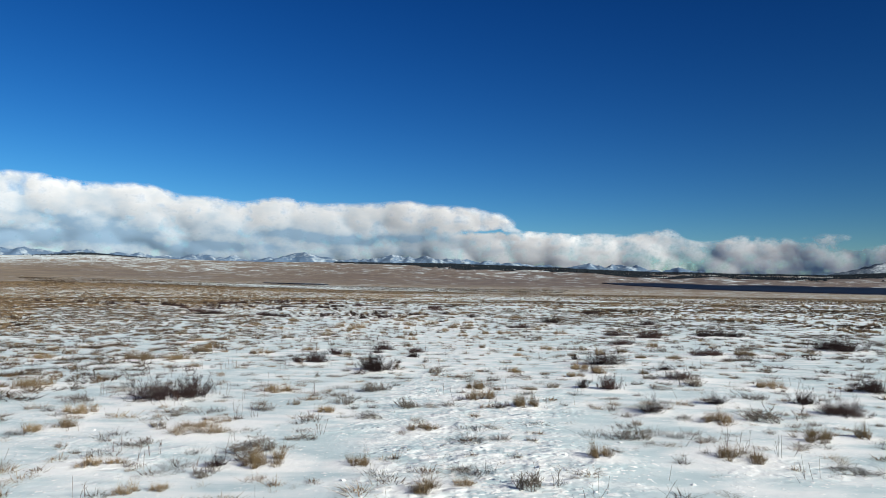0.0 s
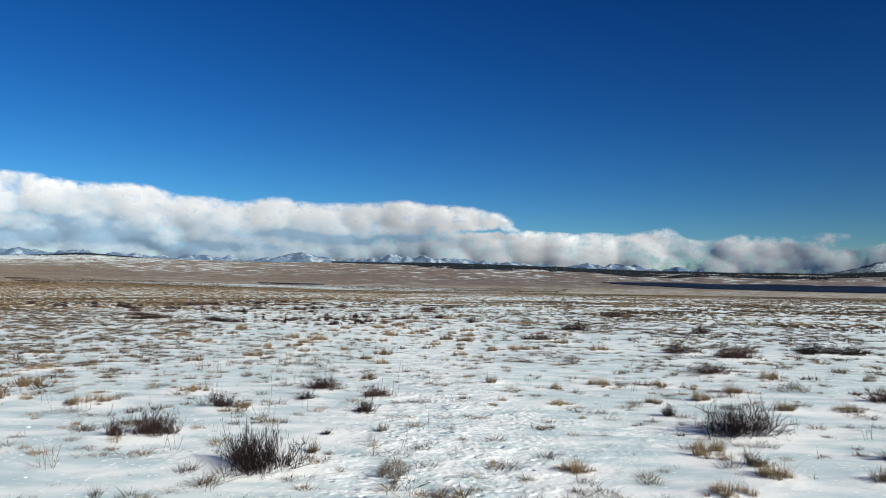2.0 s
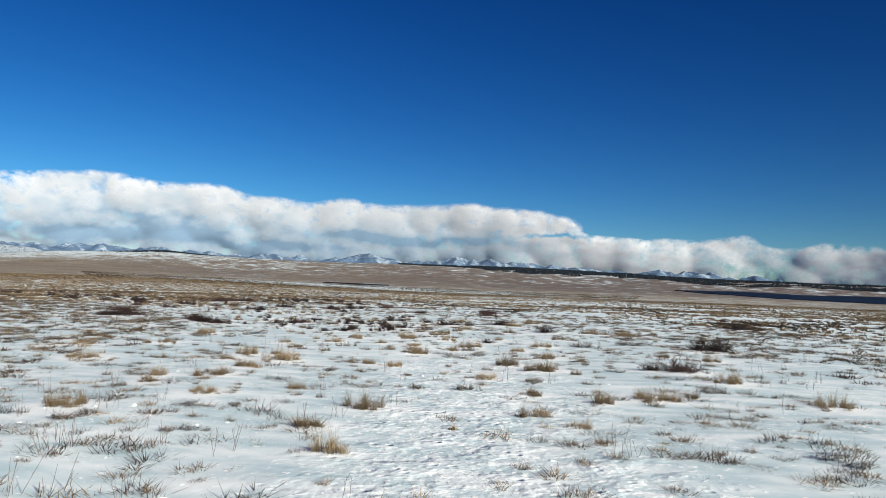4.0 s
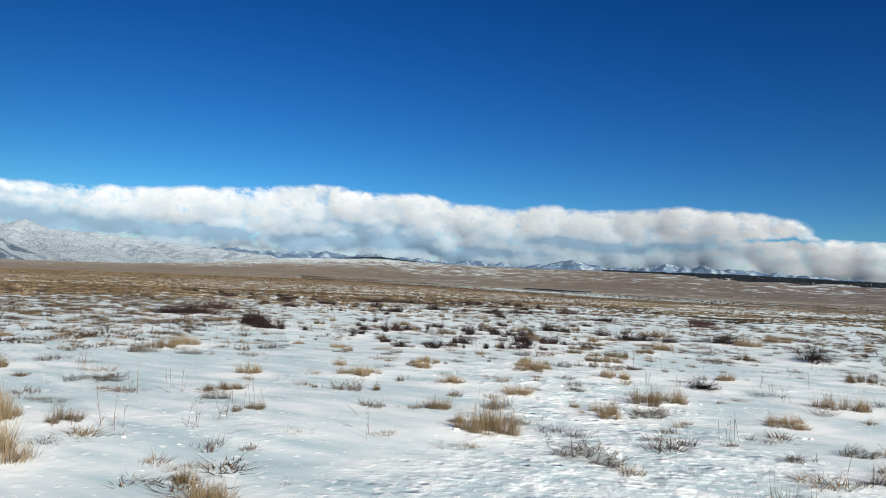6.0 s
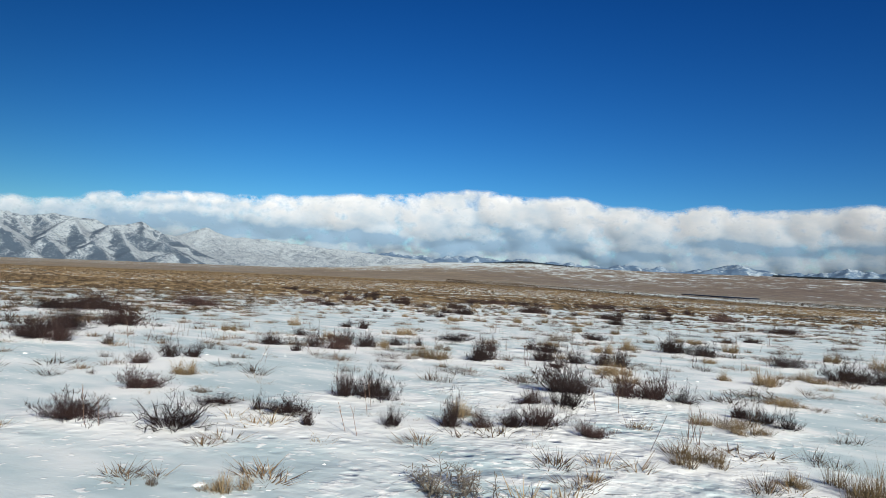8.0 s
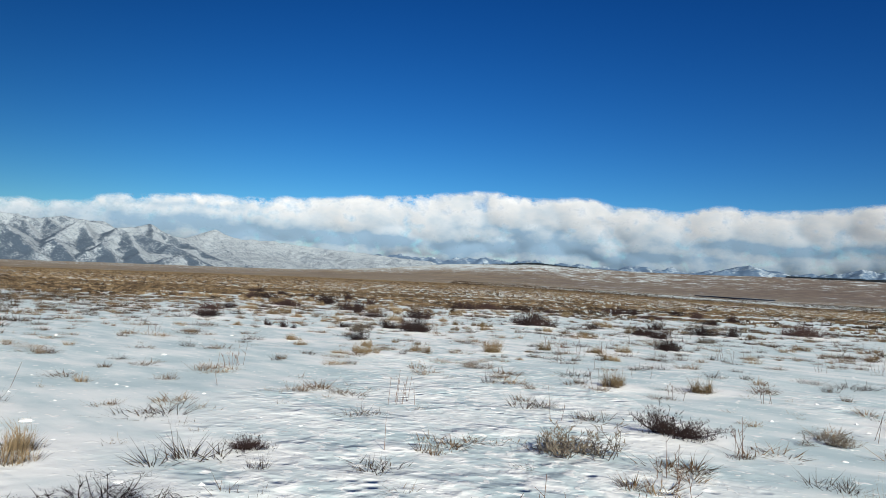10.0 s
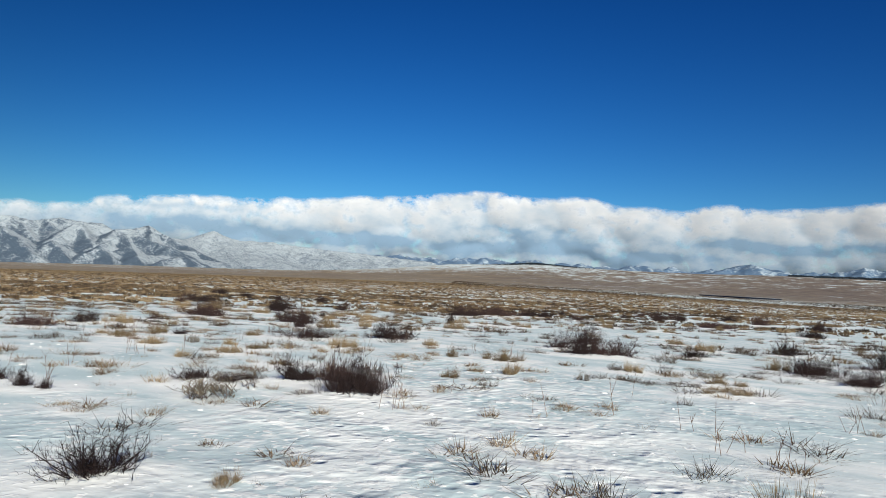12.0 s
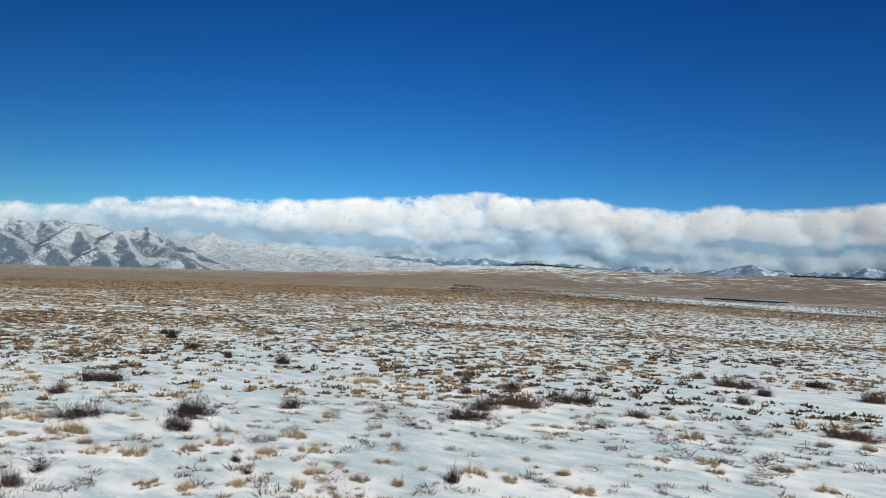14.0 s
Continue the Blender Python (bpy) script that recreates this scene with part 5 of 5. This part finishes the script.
def plant_things(name, body_name, part_name, shapes, mats, label, part_label, category, group, spots, seed, kinds=5):
    """One thing for each spot, from a few grown shapes that are turned and scaled."""
    rng = np.random.default_rng(seed)
    grown = []
    for k in range(kinds):
        (av, af), (bv, bf) = shapes(rng)
        both = np.concatenate([np.asarray(av), np.asarray(bv)])
        size = np.array([*np.percentile(np.abs(both[:, :2]), 96, axis=0) * 2, np.percentile(both[:, 2], 98)])
        av, bv = np.asarray(av) / size, np.asarray(bv) / size
        grown.append((build_mesh(body_name, av, af, mats[0]), build_mesh(part_name, bv, bf, mats[1])))
    for n, (x, y, w, tall) in enumerate(spots):
        a, b = grown[n % kinds]
        thing = tagged(new(name), label(w), category, group)
        z = float(ground_height(x, y)) - 0.01
        thing.matrix_basis = Matrix.Translation((x, y, z)) @ Matrix.Rotation(rng.uniform(0, 6.283), 4, 'Z') @ Matrix.Diagonal((w * 0.97, w * rng.uniform(0.65, 0.95), tall * 0.84, 1))
        new(body_name, a).parent = thing
        piece = new(part_name, b)
        piece.parent = thing
        if part_label:
            tagged(piece, part_label)


plant_things("bare_shrub", "branchwork", "crown", shrub_shapes, (BARK, TWIG),
             lambda w: "small dark leafless shrub poking out of the snow",
             "", "shrub", "shrubs on the plain", [p for p in SHRUBS if p[2] <= 1.3], 21)
plant_things("bare_shrub", "branchwork", "crown", wide_shrub_shapes, (BARK, TWIG),
             lambda w: "wide dark leafless shrub standing in crusted snow",
             "", "shrub", "shrubs on the plain", [p for p in SHRUBS if p[2] > 1.3], 24)
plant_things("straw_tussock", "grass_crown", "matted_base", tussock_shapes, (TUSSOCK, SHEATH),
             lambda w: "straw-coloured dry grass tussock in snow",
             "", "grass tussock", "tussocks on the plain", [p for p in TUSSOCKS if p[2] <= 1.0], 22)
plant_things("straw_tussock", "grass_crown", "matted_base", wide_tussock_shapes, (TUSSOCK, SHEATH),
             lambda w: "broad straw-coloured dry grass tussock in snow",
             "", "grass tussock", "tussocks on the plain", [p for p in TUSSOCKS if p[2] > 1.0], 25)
plant_things("sagebrush", "branchwork", "foliage", sage_shapes, (SAGE_STEM, SAGE_LEAF),
             lambda w: "low grey-brown sagebrush half buried in snow",
             "fine grey-brown withered twigs", "sagebrush", "sagebrush on the plain", SAGES, 23)


# ---- uncounted grass and brush ----
def tuft_template(rng, blades, width, droop=0.25):
    """A loose clump of grass or brush in a few uneven hearts, about one metre across and high."""
    v, f, shift = [], [], []
    hearts = [(rng.uniform(-0.34, 0.34), rng.uniform(-0.26, 0.26), rng.uniform(0.10, 0.24), rng.uniform(0.45, 1.0)) for _ in range(rng.integers(3, 6))]
    for k in range(blades):
        hx, hy, hr, hh = hearts[k % len(hearts)]
        a, rad = rng.uniform(0, 6.283), rng.uniform(0, 1) ** 0.5
        px, py = hx + math.cos(a) * rad * hr, hy + math.sin(a) * rad * hr
        s = rng.uniform(0, 6.283)
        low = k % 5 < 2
        half = width * (0.66 if low else 0.48)
        dx, dy = math.cos(s) * half, math.sin(s) * half
        b = len(v)
        tall = hh * (rng.uniform(0.2, 0.6) if low else rng.uniform(0.35, 1.0)) * (1 - 0.35 * rad)
        lx, ly = rng.normal(0, 0.15) + math.cos(a) * droop * rad, rng.normal(0, 0.15) + math.sin(a) * droop * rad
        v += [(px - dx, py - dy, -0.08), (px + dx, py + dy, -0.08), (px + lx, py + ly, tall)]
        f.append((b, b + 1, b + 2))
        # low blades tinted dark, for their brown bases and the shade beneath
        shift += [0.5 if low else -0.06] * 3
    return np.array(v), np.array(f), np.array(shift)


def clump_template(rng, blades, width):
    """A rounded hummock of grass or brush seen from afar, about one metre across and high."""
    v, f, shift = [], [], []
    hearts = [(rng.uniform(-0.28, 0.28), rng.uniform(-0.22, 0.22), rng.uniform(0.18, 0.32), rng.uniform(0.55, 1.0)) for _ in range(rng.integers(1, 4))]
    for k in range(blades):
        hx, hy, hr, hh = hearts[k % len(hearts)]
        a, rad = rng.uniform(0, 6.283), rng.uniform(0, 1) ** 0.5
        px, py, s = hx + math.cos(a) * rad * hr, hy + math.sin(a) * rad * hr, rng.uniform(0, 6.283)
        dx, dy = math.cos(s) * width, math.sin(s) * width
        tall = hh * rng.uniform(0.55, 1.0) * (1 - 0.6 * rad * rad)
        lean = 0.22 * rad
        b = len(v)
        v += [(px - dx, py - dy, -0.08), (px + dx, py + dy, -0.08), (px + math.cos(a) * lean + rng.normal(0, 0.07), py + math.sin(a) * lean + rng.normal(0, 0.07), tall)]
        f.append((b, b + 1, b + 2))
        # blade feet tinted darker than the tips
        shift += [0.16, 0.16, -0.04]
    return np.array(v), np.array(f), np.array(shift)


def in_view(x, y):
    """The part of the plain inside the camera's view, from four points along its path."""
    seen = np.zeros(np.shape(x), bool)
    for px, py, lo, hi in ((0, -3, -37, 37), (1, 50, -28, 46), (-4, 95, -2, 72), (-36, 144, -2, 73)):
        a = np.degrees(np.arctan2(-(x - px), y - py))
        seen |= (a > lo) & (a < hi)
    return seen


def thick_growth(x, y):
    """More grass and brush towards the mountain side and beyond the wide snow, less on the last open flat."""
    side = np.degrees(np.arctan2(-(x + 4), y - 88))
    away = np.hypot(x + 4, y - 88)
    ahead = np.hypot(x + 36, y - 147)
    turn = np.degrees(np.arctan2(-(x + 36), y - 147))
    thin = -0.26 * ease(150, 170, y) * ease(34, 16, turn) * ease(150, 90, ahead)
    return thin + 0.14 * ease(60, 120, ahead) * ease(-6, 8, turn) + 0.6 * ease(38, 58, side) * ease(12, 26, away) + 0.5 * ease(80, 120, away) * ease(46, 60, side) + 0.38 * ease(165, 220, away) * ease(6, 26, side)


def sow(n, x0, x1, y0, y1, d0, d1, patch, low, seed, ahead=True):
    rng = np.random.default_rng(seed)
    x, y = rng.uniform(x0, x1, n), rng.uniform(y0, y1, n)
    d = track_distance(x, y)
    chance = low + (1 - low) * ease(0.36, 0.60, fbm(x / patch, y / patch, seed, 3))
    chance = chance + thick_growth(x, y)
    keep = (d >= d0) & (d < d1) & (in_view(x, y) == ahead) & (rng.uniform(0, 1, n) < chance)
    return x[keep], y[keep], rng


def clear_of_placed(x, y, gap):
    ok = np.ones(len(x), bool)
    for px, py, w, tall in SHRUBS + TUSSOCKS + SAGES:
        ok &= (x - px) ** 2 + (y - py) ** 2 > (w * 0.45 + gap) ** 2
    return ok


def make_tufts(name, label, n, box, d0, d1, patch, low, seed, blades, width, size, tall, mat=GRASS, dark=0.0, clear=True, ahead=True):
    x, y, rng = sow(n, *box, d0, d1, patch, low, seed, ahead)
    if clear:
        ok = clear_of_placed(x, y, 0.1)
        x, y = x[ok], y[ok]
    m = len(x)
    tint = np.clip(0.65 * fbm(x / max(14, patch), y / max(14, patch), seed + 3, 3) + rng.normal(0.12 + dark, 0.28, m), 0, 1)
    s = rng.uniform(size[0], size[1], m) * rng.uniform(0.7, 1.2, m)
    z = ground_height(x, y) if clear else broad_height(x, y)
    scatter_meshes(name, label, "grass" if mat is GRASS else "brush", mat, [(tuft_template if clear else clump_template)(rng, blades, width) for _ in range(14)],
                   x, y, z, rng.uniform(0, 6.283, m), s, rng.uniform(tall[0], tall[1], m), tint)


NEAR_BOX, MID_BOX, FAR_BOX = (-85, 50, 0, 200), (-260, 190, 10, 350), (-700, 430, 40, 760)
make_tufts("trackside_grass", "dry grass tufts thinly scattered over snow", 13000, NEAR_BOX, 0, 17, 7, 0.24, 101, 84, 0.021, (0.40, 1.10), (0.18, 0.40), dark=0.18)
make_tufts("trackside_brush", "small dark twiggy brush in snow", 6200, NEAR_BOX, 0, 17, 9, 0.12, 102, 90, 0.014, (0.5, 1.5), (0.24, 0.52), BRUSH)
make_tufts("near_grass_tufts", "dry grass tufts thinly scattered over snow", 14500, NEAR_BOX, 17, 46, 7, 0.36, 108, 46, 0.046, (0.5, 1.25), (0.24, 0.46), dark=0.18)
make_tufts("near_low_brush", "small dark twiggy brush in snow", 11500, NEAR_BOX, 17, 46, 9, 0.22, 109, 50, 0.042, (0.6, 1.8), (0.24, 0.48), BRUSH)
make_tufts("grass_wisps", "pale thin grass wisps in snow", 8000, NEAR_BOX, 0, 30, 5, 0.3, 103, 22, 0.014, (0.3, 0.7), (0.14, 0.36))
make_tufts("middle_grass", "dry tan grass clumps over snow", 100000, MID_BOX, 46, 150, 14, 0.26, 104, 15, 0.10, (0.6, 1.6), (0.26, 0.50), dark=-0.02, clear=False)
make_tufts("middle_brush", "dark brush clumps over snow", 50000, MID_BOX, 46, 150, 20, 0.14, 105, 15, 0.10, (0.8, 2.2), (0.26, 0.54), BRUSH, clear=False)
make_tufts("far_grass", "tan grass covering the far plain", 135000, FAR_BOX, 150, 560, 40, 0.22, 106, 6, 0.20, (0.9, 2.4), (0.28, 0.52), dark=-0.16, clear=False)
make_tufts("far_brush", "dark brush speckling the far plain", 64000, FAR_BOX, 150, 560, 45, 0.18, 107, 6, 0.20, (0.9, 2.2), (0.3, 0.6), BRUSH, clear=False)
make_tufts("outlying_grass", "tan grass tufts over the snow beside the way", 30000, (-240, 190, -90, 300), 0, 190, 16, 0.30, 141, 12, 0.10, (0.6, 1.5), (0.24, 0.46), dark=0.1, clear=False, ahead=False)
make_tufts("outlying_brush", "dark twiggy brush over the snow beside the way", 15000, (-240, 190, -90, 300), 0, 190, 20, 0.18, 142, 12, 0.09, (0.7, 1.9), (0.3, 0.62), BRUSH, clear=False, ahead=False)


def make_flat_brush():
    """Sparse brush on the snowy flat round the pond."""
    rng = np.random.default_rng(131)
    n = 16000
    x, y = at_bearing(rng.uniform(-12, 34, n), np.sqrt(rng.uniform(560.0 ** 2, 1080.0 ** 2, n)))
    keep = rng.uniform(0, 1, n) < 0.2 + ease(0.36, 0.56, fbm(x / 60, y / 60, 131, 3))
    x, y = x[keep], y[keep]
    n = len(x)
    scatter_meshes("flat_brush", "sparse brush on a distant snowy flat", "brush", BRUSH, [clump_template(rng, 5, 0.26) for _ in range(8)],
                   x, y, broad_height(x, y), rng.uniform(0, 6.283, n), rng.uniform(1.2, 3.0, n), rng.uniform(0.4, 0.9, n), rng.uniform(0, 1, n))


make_flat_brush()


def make_stalks():
    """Thin dead weed stems, a few together, standing straight out of the snow."""
    x, y, rng = sow(2600, -60, 35, 5, 175, 0, 26, 6, 0.08, 111)
    v, f, tint = [], [], []
    for px, py, pz in zip(x, y, ground_height(x, y)):
        t = rng.uniform(0, 1)
        for k in range(rng.integers(1, 6)):
            qx, qy = px + rng.normal(0, 0.14), py + rng.normal(0, 0.14)
            tall = rng.uniform(0.22, 0.62)
            tip = np.array([qx + rng.normal(0, 0.09), qy + rng.normal(0, 0.09), pz + tall])
            foot = np.array([qx, qy, pz - 0.03])
            n0 = len(v)
            tube(v, f, foot, tip, 0.0055, 0.003)
            for j in range(rng.integers(0, 4)):
                s = foot + (tip - foot) * rng.uniform(0.45, 0.9)
                tube(v, f, s, s + np.array([rng.normal(0, 0.06), rng.normal(0, 0.06), rng.uniform(0.06, 0.16)]), 0.0035, 0.002)
            tint += [t] * (len(v) - n0)
    me = build_mesh("dead_stalks", v, f, STALK, False, {"tint": tint})
    tagged(new("dead_stalks", me), "thin reddish dead weed stems standing in snow", "weed", kind="stuff")


def make_clods():
    """Kicked-up lumps of snow crust."""
    x, y, rng = sow(16000, -55, 25, 8, 170, 0, 14, 5, 0.03, 121)
    ring = [(math.cos(1.2566 * k), math.sin(1.2566 * k)) for k in range(5)]
    turn = [(math.cos(1.2566 * k + 0.628), math.sin(1.2566 * k + 0.628)) for k in range(5)]
    lump = np.array([(c, d, -0.2) for c, d in ring] + [(0.82 * c, 0.82 * d, 0.42) for c, d in turn] + [(0, 0, 0.72)], float)
    tri = [(5, 6, 10), (6, 7, 10), (7, 8, 10), (8, 9, 10), (9, 5, 10)]
    for k in range(5):
        m = (k + 1) % 5
        tri += [(k, m, 5 + k), (m, 5 + m, 5 + k)]
    tri = np.array(tri)
    shapes = []
    for k in range(12):
        v = (lump + rng.normal(0, 0.13, lump.shape)) * (rng.uniform(0.7, 1.3), 1, rng.uniform(0.7, 1.1))
        shapes.append((v, tri, np.zeros(11)))
    n = len(x)
    size = 0.010 + 0.035 * rng.uniform(0, 1, n) ** 2 + 0.07 * rng.uniform(0, 1, n) ** 9
    scatter_meshes("snow_clods", "broken lumps of snow crust kicked over the snow", "snow", SNOW, shapes, x, y, ground_height(x, y) - 0.01,
                   rng.uniform(0, 6.283, n), size, size * rng.uniform(0.6, 1.0, n), rng.uniform(0, 1, n))


SNOW, sn, sl, sb = material("loose_snow", 0.8, 0.2)
sl.new(ramp(sn, [(0.3, (0.90, 0.91, 0.92)), (0.7, (0.94, 0.935, 0.93))], noise_tex(sn, sl, 9.0, 3, sn.new("ShaderNodeNewGeometry").outputs["Position"]).outputs[0], sl).outputs[0], sb.inputs["Base Color"])
make_stalks()
make_clods()
